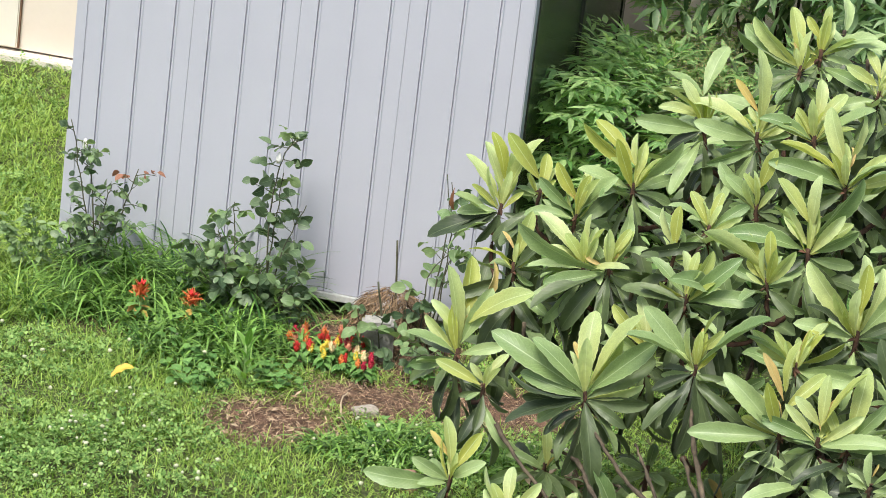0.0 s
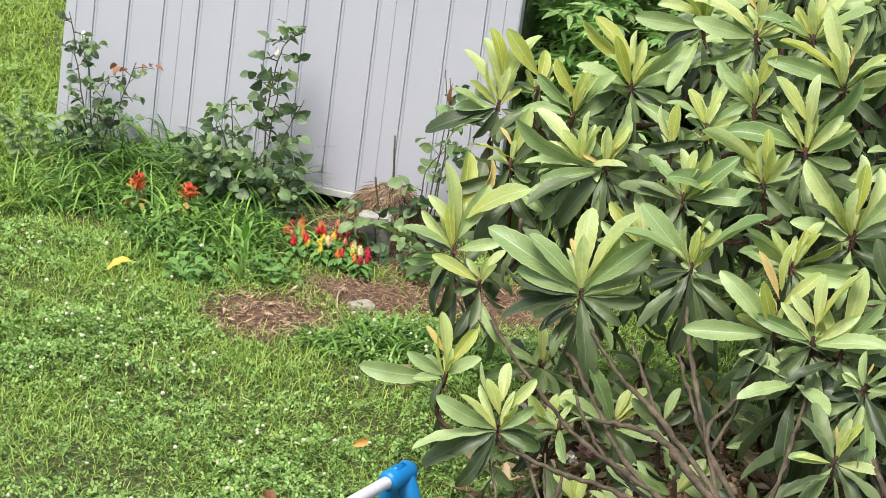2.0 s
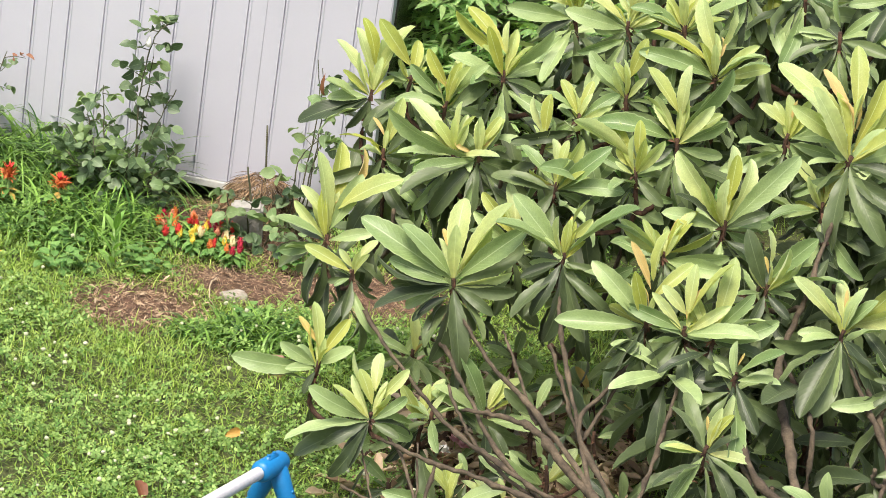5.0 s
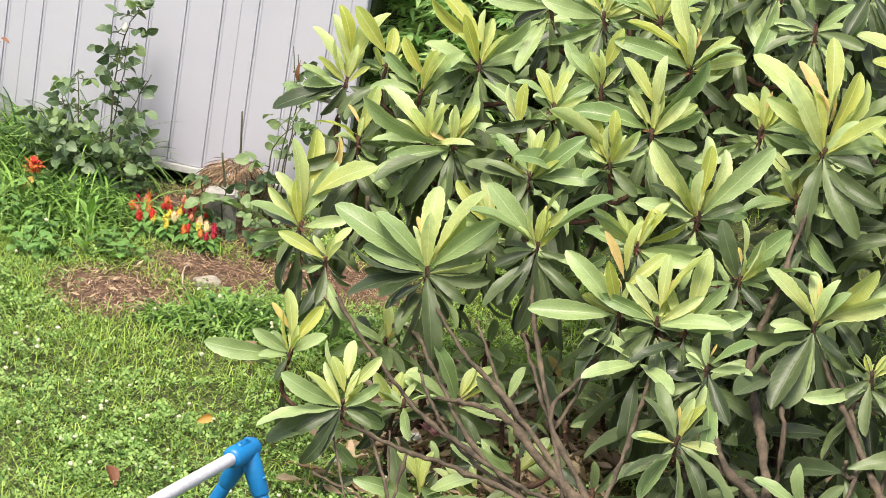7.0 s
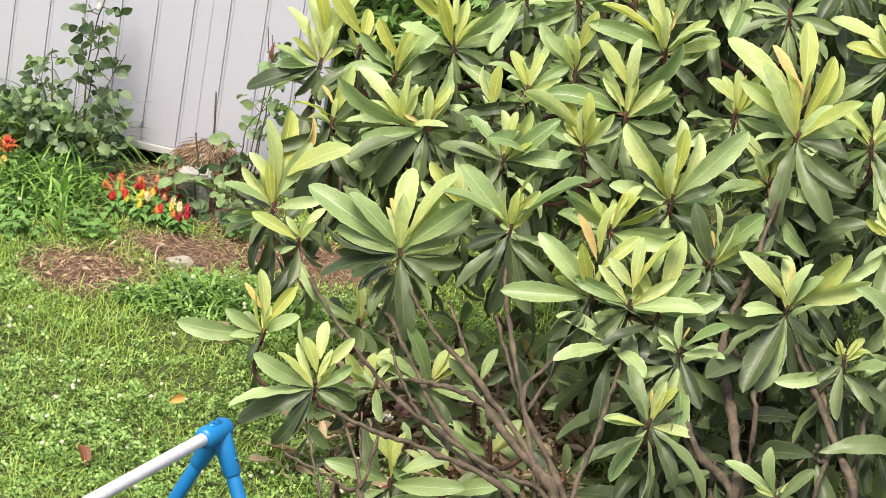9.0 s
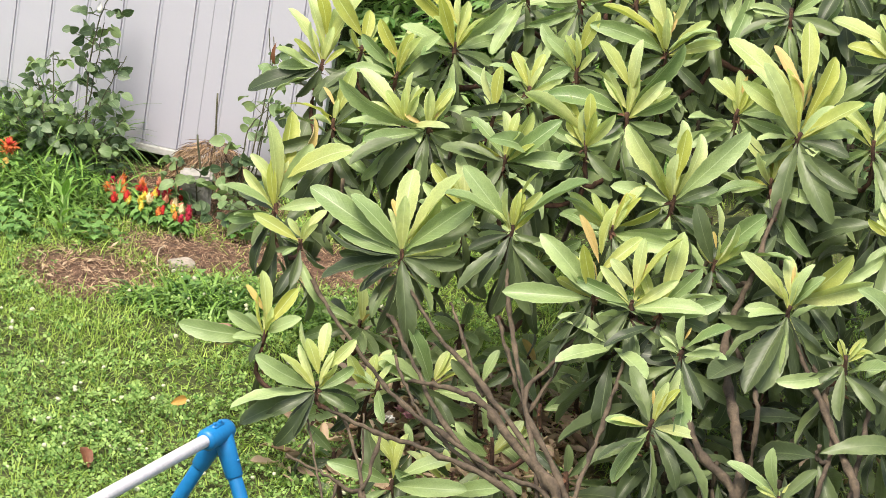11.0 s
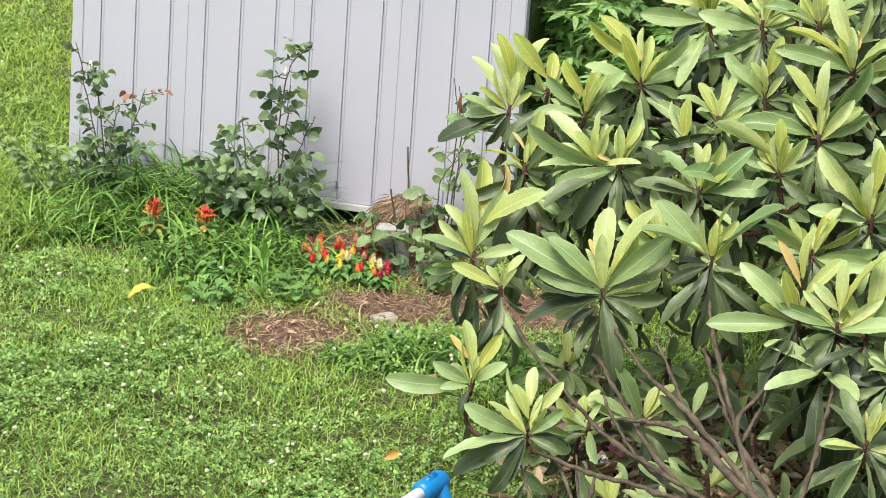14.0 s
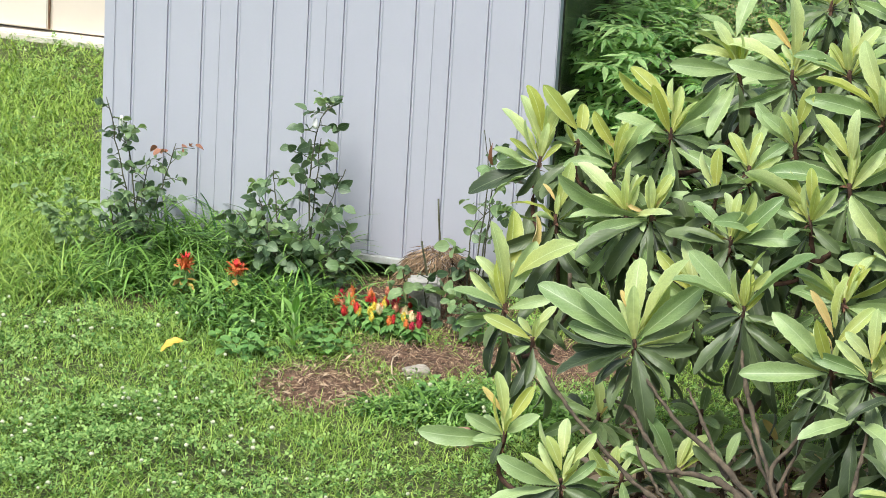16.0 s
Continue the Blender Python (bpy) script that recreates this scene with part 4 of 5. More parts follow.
def rose_bush(name, label, stems, leafy_from, spread, seed, count=7, size=0.045, pale_top=0.75, red_top=-1, bud_at=None):
    """Thin thorny canes, each with compound leaves of five leaflets."""
    rnd = random.Random(seed)
    ob = thing(name, label, "rose bush", at=(stems[0][0][0], stems[0][0][1], 0))
    groups = {"dark": [], "pale": [], "red": []}
    for si, pts in enumerate(stems):
        line = spline([(pts[0][0], pts[0][1], -0.02), *pts], 6, 0.003)
        bm = bmesh.new()
        tube(bm, line, 0.0028, 0.0013, 6, 0.2)
        part("cane", local(bm, ob), ROSE_STEM, ob)
        twig_bm = bmesh.new()
        n = max(4, int(count * len(line) / 13))
        for k in range(n):
            s = leafy_from + (1 - leafy_from) * (k + rnd.random()) / n
            p = line[min(len(line) - 1, int(s * (len(line) - 1)))]
            a = rnd.uniform(0, math.tau)
            d = Vector((math.cos(a), math.sin(a) * 0.8, rnd.uniform(-0.1, 0.7))).normalized()
            reach = spread * rnd.uniform(0.5, 1.5)
            tip = p + d * reach + Vector((0, 0, -0.01))
            tube(twig_bm, [p, p + d * reach * 0.5, tip], 0.0014, 0.0008, 4)
            kind = "red" if si == red_top and s > 0.92 else ("pale" if s > pale_top and rnd.random() < 0.7 else "dark")
            for j, (off, ang) in enumerate(((1.0, 0), (0.75, 1.1), (0.75, -1.1), (0.42, 1.2), (0.42, -1.2))):
                h = Matrix.Rotation(ang + rnd.uniform(-0.2, 0.2), 3, "Z") @ d
                h.z += rnd.uniform(-0.9, 0.5)
                groups[kind].append(aim(p + d * reach * off, h, size * rnd.uniform(0.55, 1.25) * (1.15 - 0.2 * s), rnd.uniform(-1.4, 1.4), up=(rnd.uniform(-0.8, 0.8), rnd.uniform(-1.2, 0.3), 1)))
        part("leaf_stalk", local(twig_bm, ob), ROSE_STEM, ob)["kind"] = "stuff"
    if bud_at:
        bm = bmesh.new()
        bmesh.ops.create_uvsphere(bm, u_segments=10, v_segments=7, radius=1.0)
        for v in bm.verts:
            v.co = Vector((v.co.x * 0.008 * (1 - 0.35 * v.co.z), v.co.y * 0.008 * (1 - 0.35 * v.co.z), v.co.z * 0.016)) + Vector(bud_at)
        part("bud", local(bm, ob), WHITE_BLOOM, ob, "white rose bud")
    off = Matrix.Translation(-Vector(ob.location))
    for key, mat in (("dark", ROSE_LEAF), ("pale", ROSE_YOUNG), ("red", ROSE_RED)):
        if groups[key]:
            pick = [rnd.randrange(3) for _ in groups[key]]
            part("foliage", scatter("foliage", ROSE_SHAPES, [off @ m for m in groups[key]], pick), mat, ob)
    return ob


rose_bush("rose_bush", "slender dark-leaved rose bush against the grey shed", [
    [(-2.57, 7.82, 0.06), (-2.62, 7.82, 0.28), (-2.665, 7.82, 0.46)],
    [(-2.55, 7.80, 0.05), (-2.55, 7.81, 0.20), (-2.53, 7.81, 0.30)],
    [(-2.56, 7.82, 0.06), (-2.60, 7.84, 0.30), (-2.61, 7.84, 0.39)],
    [(-2.54, 7.80, 0.08), (-2.49, 7.80, 0.23), (-2.455, 7.80, 0.36)],
    [(-2.55, 7.79, 0.05), (-2.56, 7.78, 0.15), (-2.55, 7.78, 0.22)],
    [(-2.57, 7.76, 0.04), (-2.61, 7.75, 0.12), (-2.63, 7.75, 0.20)]], 0.22, 0.042, 3, 10, 0.027, 0.86, 3, (-2.618, 7.815, 0.40))
rose_bush("rose_bush", "tall rose bush with dark lower leaves and pale shoot tips", [
    [(-2.06, 7.80, 0.08), (-2.075, 7.80, 0.30), (-2.055, 7.80, 0.46), (-2.02, 7.80, 0.52)],
    [(-2.07, 7.81, 0.08), (-2.06, 7.82, 0.28), (-2.05, 7.81, 0.42)],
    [(-2.10, 7.78, 0.06), (-2.19, 7.78, 0.18), (-2.21, 7.78, 0.28)],
    [(-2.03, 7.76, 0.05), (-1.98, 7.74, 0.13), (-1.94, 7.74, 0.20)],
    [(-2.03, 7.74, 0.03), (-1.99, 7.71, 0.08), (-1.96, 7.70, 0.12)],
    [(-2.08, 7.74, 0.04), (-2.14, 7.70, 0.12), (-2.16, 7.70, 0.20)],
    [(-2.10, 7.74, 0.03), (-2.18, 7.72, 0.09), (-2.23, 7.71, 0.14)],
    [(-2.12, 7.76, 0.04), (-2.15, 7.76, 0.20), (-2.165, 7.76, 0.33)],
    [(-2.15, 7.73, 0.04), (-2.19, 7.72, 0.14), (-2.25, 7.71, 0.22)],
    [(-2.05, 7.72, 0.03), (-2.06, 7.70, 0.12), (-2.05, 7.69, 0.18)],
    [(-2.05, 7.77, 0.05), (-2.02, 7.78, 0.22), (-1.97, 7.78, 0.35)]], 0.15, 0.052, 8, 9, 0.034, 0.80, -1, (-2.062, 7.79, 0.465))
rose_bush("rose_bush", "small sparse rose bush beside the straw heap", [
    [(-1.62, 7.80, 0.05), (-1.62, 7.82, 0.20), (-1.57, 7.83, 0.28)],
    [(-1.58, 7.78, 0.05), (-1.57, 7.80, 0.30), (-1.585, 7.80, 0.48)],
    [(-1.70, 7.66, 0.03), (-1.70, 7.65, 0.10), (-1.68, 7.65, 0.16)],
    [(-1.64, 7.62, 0.03), (-1.62, 7.60, 0.07), (-1.58, 7.58, 0.10)],
    [(-1.60, 7.55, 0.03), (-1.56, 7.52, 0.08), (-1.50, 7.50, 0.10)],
    [(-1.74, 7.63, 0.02), (-1.75, 7.62, 0.10), (-1.755, 7.61, 0.15)],
    [(-1.60, 7.78, 0.10), (-1.58, 7.80, 0.34), (-1.60, 7.80, 0.50)],
    [(-1.59, 7.79, 0.10), (-1.57, 7.80, 0.24), (-1.545, 7.80, 0.31)]], 0.25, 0.055, 21, 4, 0.036, 0.55)

SOFT_LEAVES = [small_leaf(1.0, 0.6, b, 0.3, 5, 0.8) for b in (0.3, 0.8)]
corner = thing("weed", "pale leggy weed leaning out beside the shed corner", "weed", at=(-2.70, 7.74, 0))
rc = random.Random(44)
ms = []
for k in range(7):
    bm = bmesh.new()
    lean = rc.uniform(-0.20, 0.06)
    line = spline([(rc.uniform(-0.05, 0.05), rc.uniform(-0.05, 0.05), -0.02), (lean * 0.4, rc.uniform(-0.05, 0.03), rc.uniform(0.10, 0.14)), (lean, rc.uniform(-0.06, 0.04), rc.uniform(0.17, 0.26))], 5, 0.003)
    tube(bm, line, 0.0022, 0.001, 5, 0.2)
    part("stem", bm, WEED, corner)
    for p in line[3:]:
        for j in range(3):
            a = rc.uniform(0, math.tau)
            ms.append(aim(p, (math.cos(a), math.sin(a), rc.uniform(-0.3, 0.5)), rc.uniform(0.018, 0.034), rc.uniform(-0.6, 0.6)))
part("foliage", scatter("foliage", SOFT_LEAVES, ms, [rc.randrange(2) for _ in ms]), ROSE_YOUNG, corner)

# bare stakes standing in the bed
for pts in ([(-1.705, 7.86, -0.03), (-1.715, 7.86, 0.13), (-1.727, 7.86, 0.275)], [(-1.70, 7.72, -0.03), (-1.715, 7.72, 0.1), (-1.735, 7.72, 0.195)]):
    bm = bmesh.new()
    tube(bm, spline(pts, 4, 0.001), 0.0033, 0.0026, 7, 0.2)
    tagged(part("garden_stake", bm, ROSE_STEM), "thin dark wooden stake standing in the bed", "stake", "stakes in the bed")

# ---- celosia bed ----
PLUME = []
for k in range(7):
    s = k / 6
    r = 0.5 * math.sin(math.pi * min(1, s * 0.9 + 0.08)) ** 0.8 * (1 - 0.45 * s)
    PLUME.append((r, s))


def plume_mesh(seed):
    """A feathery, pointed flower head, one unit high."""
    rnd = random.Random(seed)
    bm = bmesh.new()
    rings = [[bm.verts.new((math.cos(a) * r * 0.62 * rnd.uniform(0.7, 1.2), math.sin(a) * r * 0.62 * rnd.uniform(0.7, 1.2), s + rnd.uniform(-0.04, 0.04)))
              for a in (math.tau * j / 9 for j in range(9))] for r, s in PLUME]
    for a, b in zip(rings, rings[1:]):
        for j in range(9):
            bm.faces.new((a[j], a[(j + 1) % 9], b[(j + 1) % 9], b[j]))
    bm.faces.new(rings[-1])
    for j in range(60):
        r, s = rnd.choice(PLUME[1:6])
        a = rnd.uniform(0, math.tau)
        c = Vector((math.cos(a) * r * 0.6, math.sin(a) * r * 0.6, s))
        d = Vector((math.cos(a) * 0.16, math.sin(a) * 0.16, rnd.uniform(0.1, 0.24)))
        w = Vector((-math.sin(a), math.cos(a), 0)) * 0.05
        v = [bm.verts.new(c + w), bm.verts.new(c - w), bm.verts.new(c + d)]
        bm.faces.new(v)
    me = bpy.data.meshes.new("plume")
    bm.to_mesh(me)
    bm.free()
    return me


plume_data = {}
CEL_LEAF = [small_leaf(1.0, 0.42, b, 0.3, 4) for b in (0.4, 0.9)]


def celosia(x, y, colour, height, seed, plumes=1, wide=0.031, group="celosia in the bed"):
    rnd = random.Random(seed)
    ob = thing("celosia", f"small {colour} plumed celosia in leaf, planted in the bed", "flower", group, at=(x, y, 0))
    z = float(rise(np.array(x), np.array(y)))
    bm = bmesh.new()
    tube(bm, [(0, 0, z - 0.02), (0.002, 0, height * 0.5), (0, 0, height)], 0.003, 0.002, 5)
    part("stem", bm, WEED, ob)
    ms = [aim((0, 0, z + height * rnd.uniform(0.3, 0.88)), (math.cos(a), math.sin(a), rnd.uniform(-0.3, 0.4)), rnd.uniform(0.022, 0.042), 0)
          for a in (golden * k for k in range(18))]
    part("foliage", scatter("foliage", CEL_LEAF, ms, [rnd.randrange(2) for _ in ms]), BED_LEAF, ob)
    for k in range(plumes):
        key = (colour, rnd.randrange(3))
        if key not in plume_data:
            plume_data[key] = plume_mesh(seed)
            plume_data[key].materials.append(PLUMES[colour])
        pl = new("plume", plume_data[key])
        pl.parent = ob
        a = rnd.uniform(0, math.tau)
        r = 0 if k == 0 else 0.02
        pl.matrix_basis = Matrix.Translation((math.cos(a) * r, math.sin(a) * r, z + height * 0.72)) @ Matrix.Rotation(rnd.uniform(-0.5, 0.5), 4, "X") @ Matrix.Rotation(a, 4, "Z") @ Matrix.Diagonal((wide * 1.35, wide * 1.35, wide * rnd.uniform(1.1, 1.45), 1))


random.seed(4)
# orange and crimson heads behind, yellow and red ones in front
ROWS_OF_HEADS = ((7.635, -1.915, -1.76, ("crimson", "orange", "salmon", "orange", "salmon", "crimson", "red")),
                 (7.585, -1.930, -1.72, ("orange", "salmon", "orange", "red", "red", "yellow", "crimson", "salmon", "red")),
                 (7.53, -1.90, -1.685, ("salmon", "orange", "red", "yellow", "orange", "salmon", "cream", "salmon", "crimson")),
                 (7.48, -1.865, -1.675, ("red", "yellow", "yellow", "cream", "orange", "yellow", "cream", "crimson")),
                 (7.44, -1.79, -1.68, ("yellow", "red", "orange", "crimson")))
seed = 40
for y, x0, x1, heads in ROWS_OF_HEADS:
    for k, c in enumerate(heads):
        celosia(x0 + (x1 - x0) * k / (len(heads) - 1) + random.uniform(-0.011, 0.011), y + random.uniform(-0.026, 0.026), c, 0.058 + random.uniform(-0.012, 0.014), seed, wide=random.uniform(0.0195, 0.025))
        seed += 1


def crest(x, y, seed, tall=0.075):
    """An orange-red feathery flower with narrow bracts round a dark red heart."""
    rnd = random.Random(seed)
    ob = thing("crested_flower", "orange-red crested flower with narrow bracts in the long grass", "flower", "crested flowers in the grass", at=(x, y, 0))
    bm = bmesh.new()
    tube(bm, [(0, 0, -0.02), (0.003, 0, tall * 0.5), (0, 0, tall)], 0.0035, 0.0025, 6)
    part("stem", bm, WEED, ob)
    ring = [aim((rnd.gauss(0, 0.008), rnd.gauss(0, 0.008), tall + rnd.uniform(-0.015, 0.008)), (math.cos(golden * k), math.sin(golden * k), rnd.uniform(0.2, 3.0)), rnd.uniform(0.012, 0.032), rnd.uniform(-1.2, 1.2)) for k in range(70)]
    part("flower_head", scatter("flower_head", NARROW, ring, [rnd.randrange(2) for _ in ring]), BRACT, ob, "orange bracts")
    heart = [aim((0, 0, tall + 0.008), (math.cos(golden * k), math.sin(golden * k), rnd.uniform(0.8, 3.0)), rnd.uniform(0.018, 0.03), 0) for k in range(14)]
    part("heart", scatter("heart", NARROW, heart, [0] * len(heart)), PLUMES["red"], ob, "dark red heart")
    skirt = [aim((0, 0, tall * rnd.uniform(0.4, 0.85)), (math.cos(golden * k), math.sin(golden * k), rnd.uniform(-0.5, 0.5)), rnd.uniform(0.03, 0.048), rnd.uniform(-0.5, 0.5)) for k in range(9)]
    part("bract", scatter("bract", CEL_LEAF, skirt, [rnd.randrange(2) for _ in skirt]), SKIRT, ob, "yellowish-orange lower bracts")["kind"] = "stuff"
    low = [aim((0, 0, tall * rnd.uniform(0.2, 0.8)), (math.cos(golden * k), math.sin(golden * k), rnd.uniform(0.0, 0.6)), rnd.uniform(0.04, 0.06), 0) for k in range(10)]
    part("foliage", scatter("foliage", CEL_LEAF, low, [rnd.randrange(2) for _ in low]), BED_LEAF, ob)


NARROW = [small_leaf(1.0, 0.24, b, 0.2, 4) for b in (0.3, 1.0)]
for k, (x, y) in enumerate(((-2.342, 7.56), (-2.20, 7.56))):
    crest(x, y, 90 + k, 0.10)

# ---- straw heap, mulch and stones ----
rs = np.random.default_rng(7)


def straw_field(name, xs, ys, zs, lengths, tilt, label, category, heart=None):
    n = len(xs)
    shape = small_leaf(1.0, 0.05 if heart else 0.07, 0.5, 0.2, 2)
    ms = []
    for k in range(n):
        a = rs.uniform(0, math.tau)
        d = (math.cos(a), math.sin(a), rs.normal(0, tilt))
        if heart:
            a = math.atan2(ys[k] - heart[1], xs[k] - heart[0]) + rs.normal(0, 1.0)
            d = (math.cos(a), math.sin(a), -7.0 * math.hypot(xs[k] - heart[0], ys[k] - heart[1]) + rs.normal(0, tilt))
        ms.append(aim((xs[k], ys[k], zs[k]), d, lengths[k], rs.uniform(-1, 1)))
    ob = part(name, scatter(name, [shape], ms), SHADED_STRAW if heart else STRAW)
    return tagged(ob, label, category, kind="stuff")


n = 30000
sx, sy = rs.uniform(-2.2, -1.2, n), rs.uniform(6.9, 7.95, n)
keep = rs.random(n) < bed_amount(sx, sy) * 1.4
sx, sy = sx[keep], sy[keep]
straw_field("straw_mulch", sx, sy, rise(sx, sy) + rs.uniform(0.001, 0.022, len(sx)), rs.uniform(0.005, 0.03, len(sx)), 0.45, "dry brown straw mulch lying over the bed", "mulch")
a, r = rs.uniform(0, math.tau, 2800), np.sqrt(rs.random(2800))
hx, hy = -1.72 + 0.115 * r * np.cos(a), 7.865 + 0.085 * r * np.sin(a)
straw_field("straw_heap", hx, hy, 0.128 * np.sqrt(np.maximum(0, 1 - r ** 2.2)) * rs.uniform(0.8, 1.06, 2800) + 0.004, rs.uniform(0.018, 0.06, 2800), 0.2, "heap of dry brown straw against the shed wall", "straw heap", (-1.72, 7.865))


DEAD_LEAVES = [leaf_shape(1.0, 0.3, b, f, 7, 0.6, 0.04, 0.03, tw) for b, f, tw in ((0.4, 0.5, 0.5), (1.2, 0.8, -0.7), (-0.6, 0.9, 0.9))]
# pale chips strewn over the mulch and dead leaves lying under the bush
cx_, cy_ = rs.normal(-1.80, 0.13, 520), rs.normal(7.06, 0.11, 520)
ms = [aim((px, py, 0.022 + rs.uniform(-0.004, 0.006)), (rs.normal(), rs.normal(), rs.normal(0, 0.35)), 0.004 + 0.028 * rs.random() ** 2.5, rs.uniform(-1.2, 1.2)) for px, py in zip(cx_, cy_) if bed_amount(np.array(px), np.array(py)) > 0.25]
tagged(part("wood_chips", scatter("wood_chips", [small_leaf(1.0, 0.26, 0.4, 0.4, 2)], ms), CHIP), "pale split wood chips strewn over the mulch", "wood chips", kind="stuff")
ms = [aim((rs.uniform(-1.1, 0.6) if j % 2 else rs.uniform(-1.1, -0.45), rs.uniform(6.05, 7.0), 0.016 + rs.uniform(0, 0.016)), (rs.normal(), rs.normal(), rs.normal(0, 0.2)), rs.uniform(0.03, 0.09), rs.uniform(-0.6, 0.6)) for j in range(620)]
ms += [aim((rs.uniform(-1.05, -0.5), rs.uniform(6.25, 7.0), 0.012 + rs.uniform(0, 0.02)), (rs.normal(), rs.normal(), rs.normal(0, 0.25)), rs.uniform(0.02, 0.075), rs.uniform(-0.7, 0.7)) for j in range(700)]
tagged(part("leaf_litter", scatter("leaf_litter", DEAD_LEAVES, ms, [int(rs.integers(0, 3)) for _ in ms]), LITTER), "brown dead leaves lying under the loquat bush", "leaf litter", kind="stuff")


def lump(name, mat, x, y, z, size, label, category, seed, group=""):
    """A worn stone: a squashed box with knocked-off corners."""
    rnd = random.Random(seed)
    bm = bmesh.new()
    bmesh.ops.create_icosphere(bm, subdivisions=3, radius=1.0)
    for v in bm.verts:
        q = Vector([math.copysign(abs(c) ** 0.6, c) for c in v.co])
        v.co = Vector((q.x * size[0], q.y * size[1], q.z * size[2])) * (1 + 0.22 * noise.noise(v.co * 1.7 + Vector((seed, 0, 0))) + 0.07 * noise.noise(v.co * 6))
    bmesh.ops.rotate(bm, verts=bm.verts, matrix=Matrix.Rotation(rnd.uniform(0, 3), 3, "Z"))
    ob = part(name, bm, mat)
    ob.location = (x, y, z)
    return tagged(ob, label, category, group)


bm = bmesh.new()
box(bm, -0.044, 0.044, -0.036, 0.036, -0.03, 0.100, 0.008)
for v in bm.verts:
    v.co += Vector([0.001 * noise.noise(v.co * 30 + Vector((k, 0, 0))) for k in range(3)])
blk = part("concrete_block", bm, STONE, smooth=False)
blk.matrix_basis = pose(-1.712, 7.70, 0, 3, -4, 12)
tagged(blk, "weathered grey concrete block standing in the bed", "block")
lump("stone", PALE_STONE, -1.618, 7.225, 0.008, (0.036, 0.024, 0.016), "pale flat stone lying on the mulch", "stone", 3)
lump("stone", BRICK_RED, -1.40, 6.81, 0.012, (0.045, 0.025, 0.022), "reddish stone half sunk in the lawn edge", "stone", 5)
for k, (x, y) in enumerate(((-1.09, 6.69), (-0.99, 6.62), (-1.05, 6.30), (-0.92, 6.50), (-0.80, 6.7))):
    lump("stone", BRICK_RED if k % 2 else PALE_STONE, x, y, 0.006, (0.03, 0.02, 0.014), "small stone under the loquat bush", "stone", 11 + k, "stones under the bush")
bm = bmesh.new()
tube(bm, spline([(-1.69, 7.32, 0.015), (-1.685, 7.24, 0.03), (-1.665, 7.16, 0.02), (-1.635, 7.11, 0.016)], 5, 0.001), 0.0026, 0.0014, 6, 0.2)
tagged(part("stick", bm, DRY_WOOD), "bleached dry stick lying on the mulch", "stick")

# ---- fallen leaves ----
for x, y, z, s, mat, lab, ry, rz in ((-2.232, 7.02, 0.05, 0.064, YELLOW_LEAF, "bright yellow fallen leaf lying on the lawn", 8, -60),
                                     (-1.392, 6.30, 0.03, 0.042, DULL_LEAF, "yellow-brown fallen leaf standing in the grass", 60, -20),
                                     (-1.46, 5.89, 0.02, 0.06, BROWN_LEAF, "brown dead leaf lying in the grass", 10, 40)):
    me = quads_mesh("leaf", *leaf_shape(1.0, 0.5, 0.7, 0.5, 10, 0.55, 0.03, 0.03))
    ob = part("fallen_leaf", me, mat)
    ob.matrix_basis = pose(x, y, z, 40, ry, rz) @ Matrix.Scale(s, 4)
    tagged(ob, lab, "leaf")

me = quads_mesh("leaf", *LEAVES[2])
dead = part("dead_leaf", me, BROWN_LEAF, bush, "brown dead hanging leaf")
dead.matrix_basis = Matrix.Translation(-B0) @ aim((-1.345, 6.66, 0.80), (-0.1, -0.1, -1), 0.058, 0.6, up=OUTWARD) @ Matrix.Diagonal((0.7, 1, 1, 1))

# ---- broad-leaved weed ----
weed = thing("weed", "bright green broad-leaved weed at the edge of the mulch", "weed", at=(-1.945, 7.23, 0))
rw = random.Random(2)
ms = [aim((0, 0, 0.01 + 0.011 * k), (math.cos(golden * k), math.sin(golden * k), 0.7 + 0.28 * k), rw.uniform(0.05, 0.085), 0) for k in range(12)]
part("foliage", scatter("foliage", [small_leaf(1.0, 0.27, b, 0.3, 5) for b in (0.3, 0.8)], ms, [k % 2 for k in range(12)]), WEED, weed)
bm = bmesh.new()
tube(bm, [(0, 0, -0.02), (0, 0, 0.06), (-0.004, 0, 0.125)], 0.004, 0.003, 6)
part("stem", bm, WEED, weed)

# low leafy weeds along the edge of the bed
for k, (x, y, r, cnt) in enumerate(((-1.86, 7.28, 0.07, 22), (-1.53, 7.06, 0.06, 14), (-2.12, 7.36, 0.10, 26), (-1.50, 7.54, 0.07, 18), (-2.05, 7.18, 0.07, 18))):
    ob = thing("weed", "low soft-leaved weed growing through the mulch", "weed", "low weeds in the bed", at=(x, y, 0))
    ms = []
    bm = bmesh.new()
    for j in range(cnt):
        a, q = rw.uniform(0, math.tau), r * math.sqrt(rw.random())
        p = Vector((math.cos(a) * q, math.sin(a) * q, rw.uniform(0.02, 0.06)))
        tube(bm, [(p.x * 0.5, p.y * 0.5, -0.01), p], 0.0014, 0.001, 4)
        for i in range(4):
            ms.append(aim(p - Vector((0, 0, 0.008 * i)), (math.cos(a + golden * i), math.sin(a + golden * i), rw.uniform(-0.1, 0.6)), rw.uniform(0.018, 0.032), rw.uniform(-0.3, 0.3)))
    part("stem", bm, WEED, ob)["kind"] = "stuff"
    part("foliage", scatter("foliage", ROSE_SHAPES, ms, [rw.randrange(3) for _ in ms]), BED_LEAF, ob)

